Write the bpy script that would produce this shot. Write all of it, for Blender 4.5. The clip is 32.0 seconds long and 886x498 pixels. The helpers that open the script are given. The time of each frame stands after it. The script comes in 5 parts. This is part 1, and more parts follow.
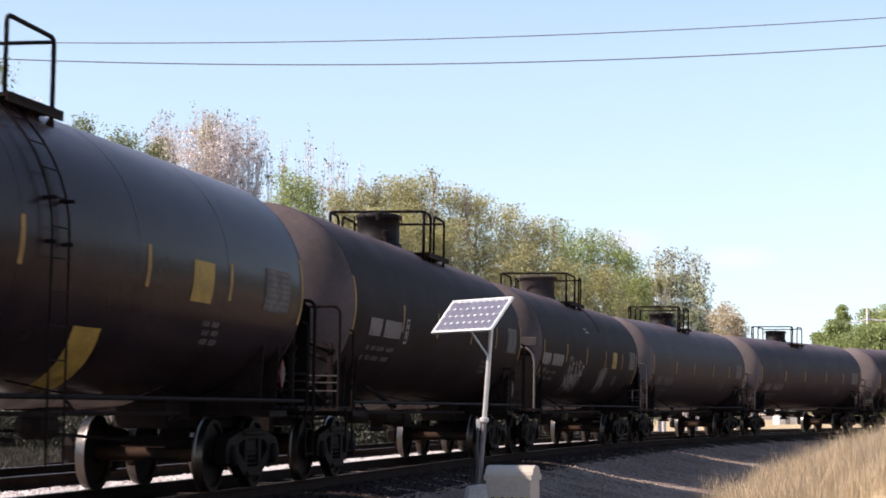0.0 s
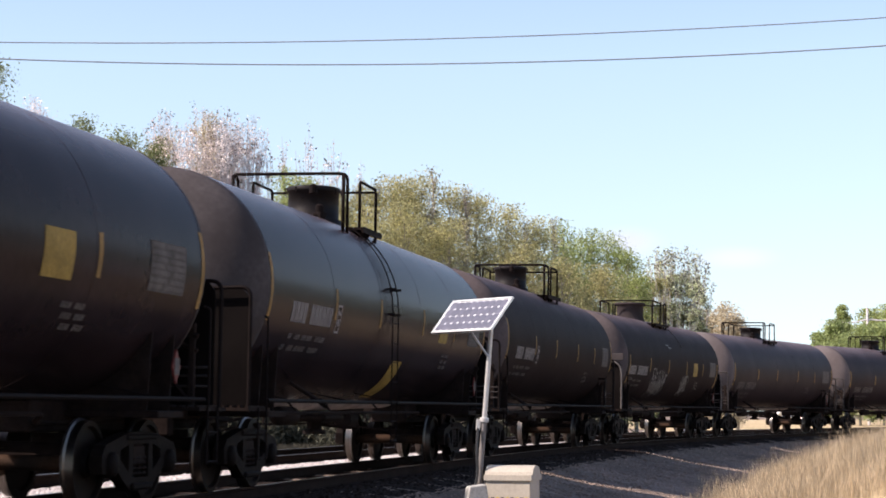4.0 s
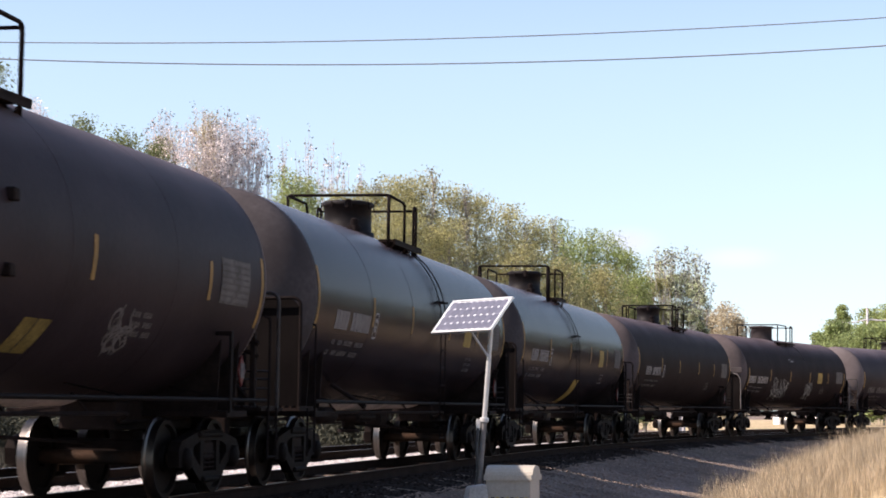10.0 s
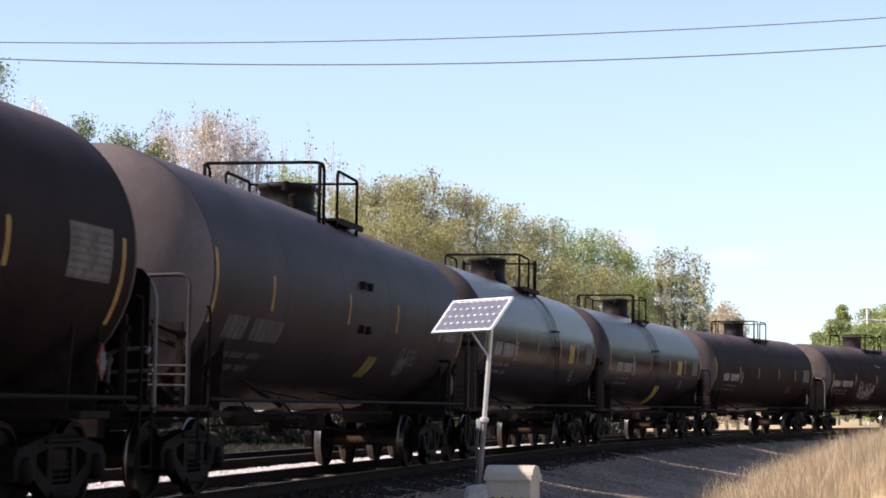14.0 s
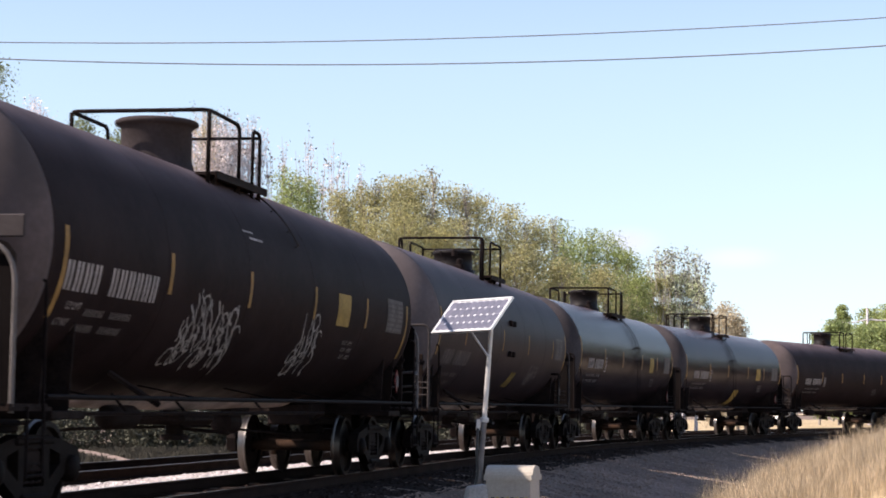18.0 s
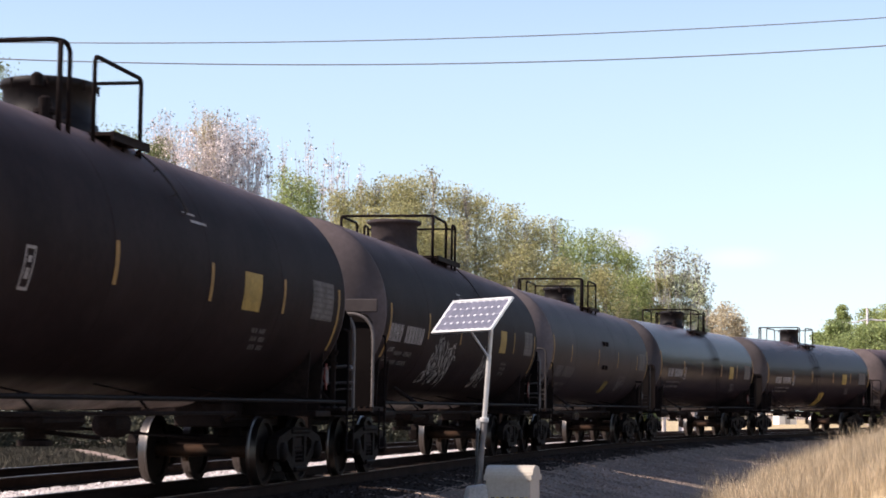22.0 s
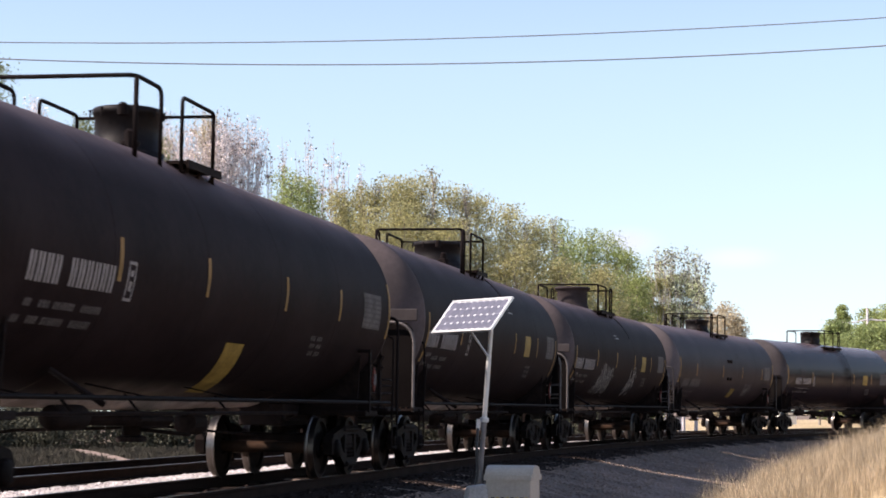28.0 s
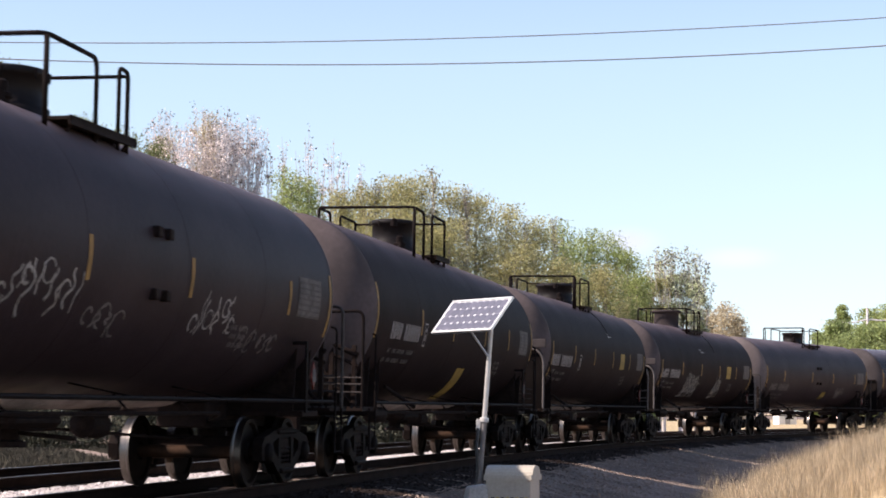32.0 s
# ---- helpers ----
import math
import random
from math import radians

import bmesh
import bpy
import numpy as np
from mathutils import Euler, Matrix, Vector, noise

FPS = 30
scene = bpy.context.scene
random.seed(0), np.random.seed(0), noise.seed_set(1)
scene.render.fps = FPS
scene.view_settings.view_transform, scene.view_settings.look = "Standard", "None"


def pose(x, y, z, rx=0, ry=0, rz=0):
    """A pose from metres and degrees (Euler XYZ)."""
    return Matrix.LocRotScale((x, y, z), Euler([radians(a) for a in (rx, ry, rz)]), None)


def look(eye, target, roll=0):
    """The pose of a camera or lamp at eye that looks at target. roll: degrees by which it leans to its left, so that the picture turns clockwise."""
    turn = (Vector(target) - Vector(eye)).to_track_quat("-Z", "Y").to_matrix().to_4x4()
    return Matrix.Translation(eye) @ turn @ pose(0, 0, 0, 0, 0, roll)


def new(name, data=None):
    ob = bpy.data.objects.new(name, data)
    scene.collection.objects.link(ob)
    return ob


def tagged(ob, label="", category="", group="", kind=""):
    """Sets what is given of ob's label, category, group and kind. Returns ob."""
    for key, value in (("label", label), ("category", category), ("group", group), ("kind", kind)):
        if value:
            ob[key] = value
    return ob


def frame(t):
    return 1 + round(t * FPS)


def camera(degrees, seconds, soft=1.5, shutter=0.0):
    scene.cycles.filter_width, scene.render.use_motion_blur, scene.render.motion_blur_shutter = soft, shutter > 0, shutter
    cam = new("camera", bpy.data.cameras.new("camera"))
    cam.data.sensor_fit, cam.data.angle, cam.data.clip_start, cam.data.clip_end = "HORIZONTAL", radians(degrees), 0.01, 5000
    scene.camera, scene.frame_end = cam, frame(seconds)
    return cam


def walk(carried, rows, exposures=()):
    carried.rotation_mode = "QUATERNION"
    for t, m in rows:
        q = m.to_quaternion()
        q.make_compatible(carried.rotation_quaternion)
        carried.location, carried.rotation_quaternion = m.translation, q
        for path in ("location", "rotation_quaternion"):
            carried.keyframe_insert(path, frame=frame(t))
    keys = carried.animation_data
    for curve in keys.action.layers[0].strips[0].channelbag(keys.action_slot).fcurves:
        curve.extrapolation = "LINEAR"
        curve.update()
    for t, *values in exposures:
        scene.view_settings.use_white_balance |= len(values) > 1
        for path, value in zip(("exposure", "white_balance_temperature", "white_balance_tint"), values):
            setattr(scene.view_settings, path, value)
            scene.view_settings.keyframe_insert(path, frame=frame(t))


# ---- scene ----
cam = camera(25.42, 32.0, soft=1.8, shutter=0.5)
EYE = (0.0, 0.0, 0.998)
CAM_POSE = pose(*EYE, 90 + 4.711, 0, 0)
walk(cam, [(0.0, CAM_POSE), (32.0, CAM_POSE)], exposures=[(0.0, 0.86, 6950, 19), (32.0, 0.86, 6950, 19)])

# ---- daylight: clear autumn sky, sun high on the far side of the train and a little behind the camera ----
SUN_AZ, SUN_EL = 256.5, 41.6          # clockwise from +y; degrees
world = bpy.data.worlds.new("sky")
scene.world = world
world.use_nodes = True
wn = world.node_tree
sky = wn.nodes.new("ShaderNodeTexSky")
sky.sky_type = "NISHITA"
sky.sun_disc = False
sky.sun_elevation, sky.sun_rotation = radians(SUN_EL), radians(SUN_AZ)
sky.air_density, sky.dust_density, sky.ozone_density = 1.0, 0.45, 1.3
wn.nodes["Background"].inputs["Strength"].default_value = 0.122
# hazy low sky: the lowest part looks like the sky a little higher up
gen = wn.nodes.new("ShaderNodeTexCoord")
sep = wn.nodes.new("ShaderNodeSeparateXYZ")
low, top, com = wn.nodes.new("ShaderNodeMath"), wn.nodes.new("ShaderNodeMath"), wn.nodes.new("ShaderNodeCombineXYZ")
low.operation, top.operation = "MULTIPLY_ADD", "MAXIMUM"
low.inputs[1].default_value, low.inputs[2].default_value = 0.6, 0.07
wn.links.new(gen.outputs["Generated"], sep.inputs[0])
wn.links.new(sep.outputs["Z"], low.inputs[0])
wn.links.new(sep.outputs["Z"], top.inputs[0])
wn.links.new(low.outputs[0], top.inputs[1])
wn.links.new(sep.outputs["X"], com.inputs["X"])
wn.links.new(sep.outputs["Y"], com.inputs["Y"])
wn.links.new(top.outputs[0], com.inputs["Z"])
wn.links.new(com.outputs[0], sky.inputs["Vector"])
# two faint pinkish clouds low over the trees
tone = sky.outputs["Color"]
for at, size in (((0.094, 1.0, 0.086), (42, 1, 95)), ((0.15, 1.0, 0.078), (38, 1, 130))):
    off, grow, far, soft, puff = [wn.nodes.new("ShaderNode" + k) for k in ("VectorMath", "VectorMath", "VectorMath", "MapRange", "Mix")]
    off.operation, grow.operation, far.operation = "SUBTRACT", "MULTIPLY", "LENGTH"
    off.inputs[1].default_value, grow.inputs[1].default_value = Vector(at).normalized(), size
    soft.interpolation_type = "SMOOTHSTEP"
    soft.inputs["From Min"].default_value, soft.inputs["From Max"].default_value, soft.inputs["To Max"].default_value = 1.0, 0.1, 0.85
    puff.data_type, puff.blend_type = "RGBA", "MULTIPLY"
    puff.inputs["B"].default_value = (1.16, 0.93, 0.955, 1)
    wn.links.new(gen.outputs["Generated"], off.inputs[0])
    wn.links.new(off.outputs[0], grow.inputs[0])
    wn.links.new(grow.outputs[0], far.inputs[0])
    wn.links.new(far.outputs["Value"], soft.inputs["Value"])
    wn.links.new(soft.outputs[0], puff.inputs["Factor"])
    wn.links.new(tone, puff.inputs["A"])
    tone = puff.outputs["Result"]
wn.links.new(tone, wn.nodes["Background"].inputs["Color"])
sun_data = bpy.data.lights.new("sun", "SUN")
sun_data.energy, sun_data.angle, sun_data.color = 5.0, radians(0.53), (1.0, 0.94, 0.86)
sun = new("sun", sun_data)
to_sun = Vector((math.sin(radians(SUN_AZ)) * math.cos(radians(SUN_EL)), math.cos(radians(SUN_AZ)) * math.cos(radians(SUN_EL)), math.sin(radians(SUN_EL))))
sun.matrix_world = look(to_sun * 300, (0, 0, 0))

# ---- the line of the track: curvature along it, integrated ----
BANK = 0.0159                          # cross-level of the track, radians, down towards the inside of the curve
# train speed, easing off to mid-clip and rising after it; metres run since 16 s
_T = np.linspace(0, 32, 641)
_V = np.interp(_T, [0, 4, 8, 12, 16, 20, 24, 28, 32], [3.4502, 3.4136, 3.3421, 3.2999, 3.2623, 3.3683, 3.4898, 3.563, 3.6428])
_D = np.concatenate([[0], np.cumsum((_V[1:] + _V[:-1]) / 2 * 0.05)])
_D -= np.interp(16, _T, _D)
_ds = 0.25
_S = np.arange(-160, 300, _ds)
_K = np.interp(_S, [0, 20, 40, 60, 80, 110, 150, 190], [-0.0005, 0.0031, 0.0062, 0.0077, 0.0069, 0.0074, 0.0068, 0.0])
_PSI = np.concatenate([[0], np.cumsum((_K[1:] + _K[:-1]) / 2 * _ds)])
_PSI += 0.19727 - np.interp(0, _S, _PSI)
_X = np.concatenate([[0], np.cumsum((np.sin(_PSI[1:]) + np.sin(_PSI[:-1])) / 2 * _ds)])
_Y = np.concatenate([[0], np.cumsum((np.cos(_PSI[1:]) + np.cos(_PSI[:-1])) / 2 * _ds)])
_X += -2.928 - np.interp(0, _S, _X)
_Y += 28.612 - np.interp(0, _S, _Y)


def on_track(s, lat=0.0, z=0.0, bank=True):
    """World places at s metres along the line, lat metres to the camera's side, z above the rail heads."""
    s = np.asarray(s, float)
    x, y, p = np.interp(s, _S, _X), np.interp(s, _S, _Y), np.interp(s, _S, _PSI)
    b = BANK if bank else 0.0
    l2, z2 = lat * math.cos(b) + z * math.sin(b), z * math.cos(b) - lat * math.sin(b)
    return np.stack([x + l2 * np.cos(p), y - l2 * np.sin(p), z2 + 0 * x], -1)


def lateral(x, y):
    """Signed distance from the line (positive on the camera's side), for arrays."""
    xs, ys, ps = _X[::8], _Y[::8], _PSI[::8]
    out = np.empty(len(x))
    for i in range(0, len(x), 4000):
        d = (x[i:i + 4000, None] - xs) ** 2 + (y[i:i + 4000, None] - ys) ** 2
        k = d.argmin(1)
        dx, dy = x[i:i + 4000] - xs[k], y[i:i + 4000] - ys[k]
        out[i:i + 4000] = np.sign(dx * np.cos(ps[k]) - dy * np.sin(ps[k])) * np.hypot(dx, dy)
    return out


# ---- small mesh helpers ----
CACHE = {}


def mesh_of(key, make):
    """The mesh that make(bm) builds, made once for each key."""
    if key not in CACHE:
        bm = bmesh.new()
        make(bm)
        me = bpy.data.meshes.new(key if isinstance(key, str) else key[0])
        bm.to_mesh(me)
        bm.free()
        CACHE[key] = me
    return CACHE[key]


def part(name, shape, material, parent=None, label="", m=None, smooth=False):
    """One mesh object from a bmesh or a mesh, under parent."""
    if isinstance(shape, bmesh.types.BMesh):
        me = bpy.data.meshes.new(name)
        shape.to_mesh(me)
        shape.free()
    else:
        me = shape
    if material is not None and not me.materials:
        me.materials.append(material)
    if smooth and me.polygons and not me.polygons[0].use_smooth:
        me.shade_smooth()
    ob = new(name, me)
    ob.parent = parent
    if m is not None:
        ob.matrix_basis = m
    if label:
        tagged(ob, label)
    return ob


def thing(name, label, category, group="", m=None, kind=""):
    ob = new(name)
    ob.empty_display_size = 0.2
    if m is not None:
        ob.matrix_basis = m
    return tagged(ob, label, category, group, kind)


def box(bm, x0, x1, y0, y1, z0, z1, bev=0.0):
    r = bmesh.ops.create_cube(bm, size=1.0, matrix=Matrix.Translation(((x0 + x1) / 2, (y0 + y1) / 2, (z0 + z1) / 2)) @ Matrix.Diagonal((x1 - x0, y1 - y0, z1 - z0, 1)))
    if bev > 0:
        es = list({e for v in r["verts"] for e in v.link_edges})
        bmesh.ops.bevel(bm, geom=es, offset=bev, segments=1, affect="EDGES", profile=0.5)


def fillet(pts, r, n=4):
    """A polyline with its inner corners rounded."""
    pts = [Vector(p) for p in pts]
    out = [pts[0]]
    for a, b, c in zip(pts, pts[1:], pts[2:]):
        k = min(r, (a - b).length * 0.48, (c - b).length * 0.48)
        p, q = b + (a - b).normalized() * k, b + (c - b).normalized() * k
        for i in range(n + 1):
            t = i / n
            out.append(p * (1 - t) ** 2 + b * 2 * t * (1 - t) + q * t * t)
    out.append(pts[-1])
    return out


def tube(bm, pts, r, n=8, ends=True):
    """A round bar along a polyline; r is one radius or one a point."""
    pts = [Vector(p) for p in pts]
    rs = r if isinstance(r, (list, tuple)) else [r] * len(pts)
    rings, side = [], None
    for i, p in enumerate(pts):
        d = (pts[min(i + 1, len(pts) - 1)] - pts[max(i - 1, 0)]).normalized()
        if side is None:
            side = d.orthogonal().normalized()
        side = (side - d * side.dot(d)).normalized()
        up = d.cross(side)
        rings.append([bm.verts.new(p + (side * math.cos(2 * math.pi * k / n) + up * math.sin(2 * math.pi * k / n)) * rs[i]) for k in range(n)])
    for a, b in zip(rings, rings[1:]):
        for k in range(n):
            bm.faces.new((a[k], a[(k + 1) % n], b[(k + 1) % n], b[k]))
    if ends:
        bm.faces.new(rings[0][::-1])
        bm.faces.new(rings[-1])


def lathe(bm, prof, n=24, m=None, close=True):
    """Turns (r, h) pairs round the z axis."""
    m = m or Matrix()
    rings = [[bm.verts.new(m @ Vector((r * math.cos(2 * math.pi * k / n), r * math.sin(2 * math.pi * k / n), h))) for k in range(n)] for r, h in prof]
    for a, b in zip(rings, rings[1:]):
        for k in range(n):
            bm.faces.new((a[k], a[(k + 1) % n], b[(k + 1) % n], b[k]))
    if close:
        bm.faces.new(rings[0][::-1])
        bm.faces.new(rings[-1])


def plate(bm, outline, holes, y0, y1):
    """A plate cut from an outline with holes in the xz plane, between y0 and y1."""
    edges = []
    for loop in [outline] + list(holes):
        vs = [bm.verts.new((x, y0, z)) for x, z in loop]
        edges += [bm.edges.new((a, b)) for a, b in zip(vs, vs[1:] + vs[:1])]
    r = bmesh.ops.triangle_fill(bm, use_beauty=True, edges=edges)
    faces = [g for g in r["geom"] if isinstance(g, bmesh.types.BMFace)]
    ex = bmesh.ops.extrude_face_region(bm, geom=faces)
    bmesh.ops.translate(bm, verts=[g for g in ex["geom"] if isinstance(g, bmesh.types.BMVert)], vec=(0, y1 - y0, 0))
    bmesh.ops.recalc_face_normals(bm, faces=bm.faces)


def from_arrays(name, verts, faces):
    me = bpy.data.meshes.new(name)
    me.from_pydata(verts.tolist() if hasattr(verts, "tolist") else verts, [], faces.tolist() if hasattr(faces, "tolist") else faces)
    return me


ALONG_X = Matrix.Rotation(math.pi / 2, 4, "Y")
ALONG_Y = Matrix.Rotation(-math.pi / 2, 4, "X")


# ---- materials ----
def material(name, base, rough=0.6, metal=0.0, grain=(), stain=None, bump=None, island=0.0, each=0.0, coat=0.0, spec=0.5, translucent=0.0, dust_and_light=False, sheen_tint=None):
    """base colour; grain: (scale, amount) of light and dark speckle; stain: (colour, scale, cover, softness); bump: (scale, height); island/each: spread of value by piece or by object."""
    mat = bpy.data.materials.new(name)
    mat.use_nodes = True
    nt = mat.node_tree
    nd, ln = nt.nodes, nt.links
    bsdf = nd["Principled BSDF"]
    bsdf.inputs["Roughness"].default_value = rough
    bsdf.inputs["Metallic"].default_value = metal
    bsdf.inputs["Coat Weight"].default_value = coat
    bsdf.inputs["Coat Roughness"].default_value = 0.12
    bsdf.inputs["Specular IOR Level"].default_value = spec
    if sheen_tint:
        bsdf.inputs["Specular Tint"].default_value = (*sheen_tint, 1)
    tc = nd.new("ShaderNodeTexCoord")
    rgb = nd.new("ShaderNodeRGB")
    rgb.outputs[0].default_value = (*base, 1)
    col = rgb.outputs[0]

    def noise_at(scale, detail=6.0, coords="Object"):
        n = nd.new("ShaderNodeTexNoise")
        n.inputs["Scale"].default_value, n.inputs["Detail"].default_value = scale, detail
        ln.new(tc.outputs[coords], n.inputs["Vector"])
        return n.outputs["Fac"]

    def value_by(fac, amount, lo=0.25, hi=0.75):
        nonlocal col
        mp = nd.new("ShaderNodeMapRange")
        mp.inputs["From Min"].default_value, mp.inputs["From Max"].default_value = lo, hi
        mp.inputs["To Min"].default_value, mp.inputs["To Max"].default_value = 1 - amount, 1 + amount
        ln.new(fac, mp.inputs["Value"])
        hs = nd.new("ShaderNodeHueSaturation")
        ln.new(col, hs.inputs["Color"])
        ln.new(mp.outputs[0], hs.inputs["Value"])
        col = hs.outputs[0]

    for scale, amount in grain:
        value_by(noise_at(scale), amount)
    if island:
        geo = nd.new("ShaderNodeNewGeometry")
        value_by(geo.outputs["Random Per Island"], island, 0, 1)
    if each:
        inf = nd.new("ShaderNodeObjectInfo")
        value_by(inf.outputs["Random"], each, 0, 1)
    if stain:
        tint, scale, cover, softness = stain
        ramp = nd.new("ShaderNodeMapRange")
        ramp.interpolation_type = "SMOOTHSTEP"
        ramp.inputs["From Min"].default_value, ramp.inputs["From Max"].default_value = 1 - cover - softness, 1 - cover + softness
        ln.new(noise_at(scale, 8.0), ramp.inputs["Value"])
        mix = nd.new("ShaderNodeMix")
        mix.data_type = "RGBA"
        ln.new(ramp.outputs[0], mix.inputs["Factor"])
        ln.new(col, mix.inputs["A"])
        mix.inputs["B"].default_value = (*tint, 1)
        col = mix.outputs["Result"]
    if dust_and_light:
        # pale belly: road dust plus light bounced off the ballast, put into the colour
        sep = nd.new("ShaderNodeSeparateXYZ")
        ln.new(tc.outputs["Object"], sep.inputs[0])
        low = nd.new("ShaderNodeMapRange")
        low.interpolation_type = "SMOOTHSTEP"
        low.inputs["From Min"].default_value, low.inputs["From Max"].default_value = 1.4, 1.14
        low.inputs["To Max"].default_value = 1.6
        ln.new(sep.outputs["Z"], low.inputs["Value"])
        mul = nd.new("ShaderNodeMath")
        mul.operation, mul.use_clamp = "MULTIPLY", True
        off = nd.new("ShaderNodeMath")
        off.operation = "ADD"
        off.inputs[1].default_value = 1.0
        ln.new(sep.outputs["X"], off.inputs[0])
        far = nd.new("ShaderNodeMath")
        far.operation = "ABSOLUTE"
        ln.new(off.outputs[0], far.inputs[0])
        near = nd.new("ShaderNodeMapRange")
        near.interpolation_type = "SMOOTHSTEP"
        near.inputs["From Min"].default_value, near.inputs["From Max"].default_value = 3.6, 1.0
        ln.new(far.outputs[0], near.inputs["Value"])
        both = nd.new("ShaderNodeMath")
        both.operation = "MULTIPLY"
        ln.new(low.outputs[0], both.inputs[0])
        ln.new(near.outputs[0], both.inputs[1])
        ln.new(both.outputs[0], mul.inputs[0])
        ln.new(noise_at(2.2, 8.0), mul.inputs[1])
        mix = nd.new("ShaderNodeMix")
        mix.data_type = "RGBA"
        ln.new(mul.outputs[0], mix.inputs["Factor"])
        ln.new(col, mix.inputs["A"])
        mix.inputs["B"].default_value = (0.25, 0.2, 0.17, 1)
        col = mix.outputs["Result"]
        # sunlit crown put into the colour: paler mauve with height, patchy like dust
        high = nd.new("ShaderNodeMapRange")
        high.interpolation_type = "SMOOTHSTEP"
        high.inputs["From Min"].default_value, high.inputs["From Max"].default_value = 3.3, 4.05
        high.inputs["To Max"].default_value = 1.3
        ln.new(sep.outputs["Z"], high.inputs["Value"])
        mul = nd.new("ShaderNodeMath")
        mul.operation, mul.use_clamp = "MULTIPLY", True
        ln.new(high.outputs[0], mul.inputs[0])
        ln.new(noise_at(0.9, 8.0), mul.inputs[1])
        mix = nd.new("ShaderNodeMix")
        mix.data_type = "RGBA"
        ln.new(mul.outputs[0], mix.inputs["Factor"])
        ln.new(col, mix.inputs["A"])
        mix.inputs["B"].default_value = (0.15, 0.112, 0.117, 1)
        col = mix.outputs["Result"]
    ln.new(col, bsdf.inputs["Base Color"])
    if bump:
        b = nd.new("ShaderNodeBump")
        b.inputs["Strength"].default_value, b.inputs["Distance"].default_value = 1.0, bump[1]
        ln.new(noise_at(bump[0]), b.inputs["Height"])
        ln.new(b.outputs[0], bsdf.inputs["Normal"])
    if translucent:
        tr = nd.new("ShaderNodeBsdfTranslucent")
        ln.new(col, tr.inputs["Color"])
        mx = nd.new("ShaderNodeMixShader")
        mx.inputs[0].default_value = translucent
        ln.new(bsdf.outputs[0], mx.inputs[1])
        ln.new(tr.outputs[0], mx.inputs[2])
        ln.new(mx.outputs[0], nd["Material Output"].inputs["Surface"])
    return mat


MATT_BLACK = material("weathered_black_paint", (0.0158, 0.0098, 0.0099), 0.56, grain=[(0.7, 0.3), (9, 0.2)], stain=((0.022, 0.0148, 0.0148), 1.1, 0.4, 0.2), bump=(30, 0.002), spec=0.016, dust_and_light=True, sheen_tint=(1.0, 0.76, 0.73))
FADED_BLACK = material("faded_black_paint", (0.0235, 0.0158, 0.018), 0.5, grain=[(0.6, 0.3), (12, 0.2)], stain=((0.032, 0.0225, 0.0248), 0.9, 0.42, 0.2), bump=(24, 0.002), spec=0.042, dust_and_light=True, sheen_tint=(1.0, 0.76, 0.73))
GLOSS_BLACK = material("glossy_black_paint", (0.018, 0.0114, 0.0127), 0.25, grain=[(0.8, 0.4), (8, 0.2)], stain=((0.0235, 0.0155, 0.0168), 1.3, 0.36, 0.15), bump=(2.2, 0.003), spec=0.026, dust_and_light=True, sheen_tint=(1.0, 0.72, 0.68))
DRUM_BLACK = material("black_fittings_paint", (0.0125, 0.0102, 0.0105), 0.55, grain=[(2, 0.3), (20, 0.2)], spec=0.1)
DRUM_DUSTY = material("dusty_fittings_paint", (0.044, 0.035, 0.0355), 0.8, grain=[(2, 0.25), (20, 0.2)], stain=((0.035, 0.028, 0.028), 2.2, 0.4, 0.2), spec=0.06)
DUSTY_HEAD = material("dusty_end_paint", (0.104, 0.081, 0.0795), 0.85, grain=[(0.8, 0.15), (14, 0.15)], stain=((0.065, 0.053, 0.0515), 1.3, 0.45, 0.2), bump=(30, 0.002), spec=0.05)
PALE_HEAD = material("pale_dusty_end_paint", (0.125, 0.103, 0.102), 0.85, grain=[(0.8, 0.12), (14, 0.12)], stain=((0.09, 0.072, 0.07), 1.1, 0.4, 0.2), bump=(30, 0.002), spec=0.05)
DARK_HEAD = material("grimy_end_paint", (0.07, 0.0598, 0.0605), 0.8, grain=[(0.8, 0.2), (14, 0.2)], stain=((0.043, 0.036, 0.036), 1.3, 0.45, 0.2), bump=(30, 0.002), spec=0.05)
SHIELD = material("black_shield_paint", (0.0062, 0.0048, 0.0047), 0.6, grain=[(0.8, 0.3), (14, 0.2)], stain=((0.01, 0.008, 0.0077), 1.3, 0.4, 0.2), bump=(30, 0.002), spec=0.02)
GEAR_BLACK = material("grimy_black_steel", (0.0173, 0.0124, 0.0116), 0.6, grain=[(5, 0.4), (40, 0.3)], stain=((0.023, 0.016, 0.0135), 6, 0.4, 0.15), bump=(30, 0.003), spec=0.015)
RAIL_BLACK = material("black_pipe_paint", (0.0115, 0.0085, 0.0082), 0.6, grain=[(6, 0.3), (50, 0.2)], stain=((0.032, 0.0225, 0.0185), 9, 0.2, 0.1), spec=0.02)
RAIL_WORN = material("worn_pale_pipe", (0.04, 0.034, 0.0335), 0.45, grain=[(6, 0.3), (50, 0.2)], stain=((0.014, 0.011, 0.0105), 5, 0.35, 0.1), spec=0.1)
PIPE_GREY = material("worn_grey_pipe", (0.11, 0.096, 0.092), 0.5, grain=[(6, 0.3), (50, 0.2)], spec=0.2)
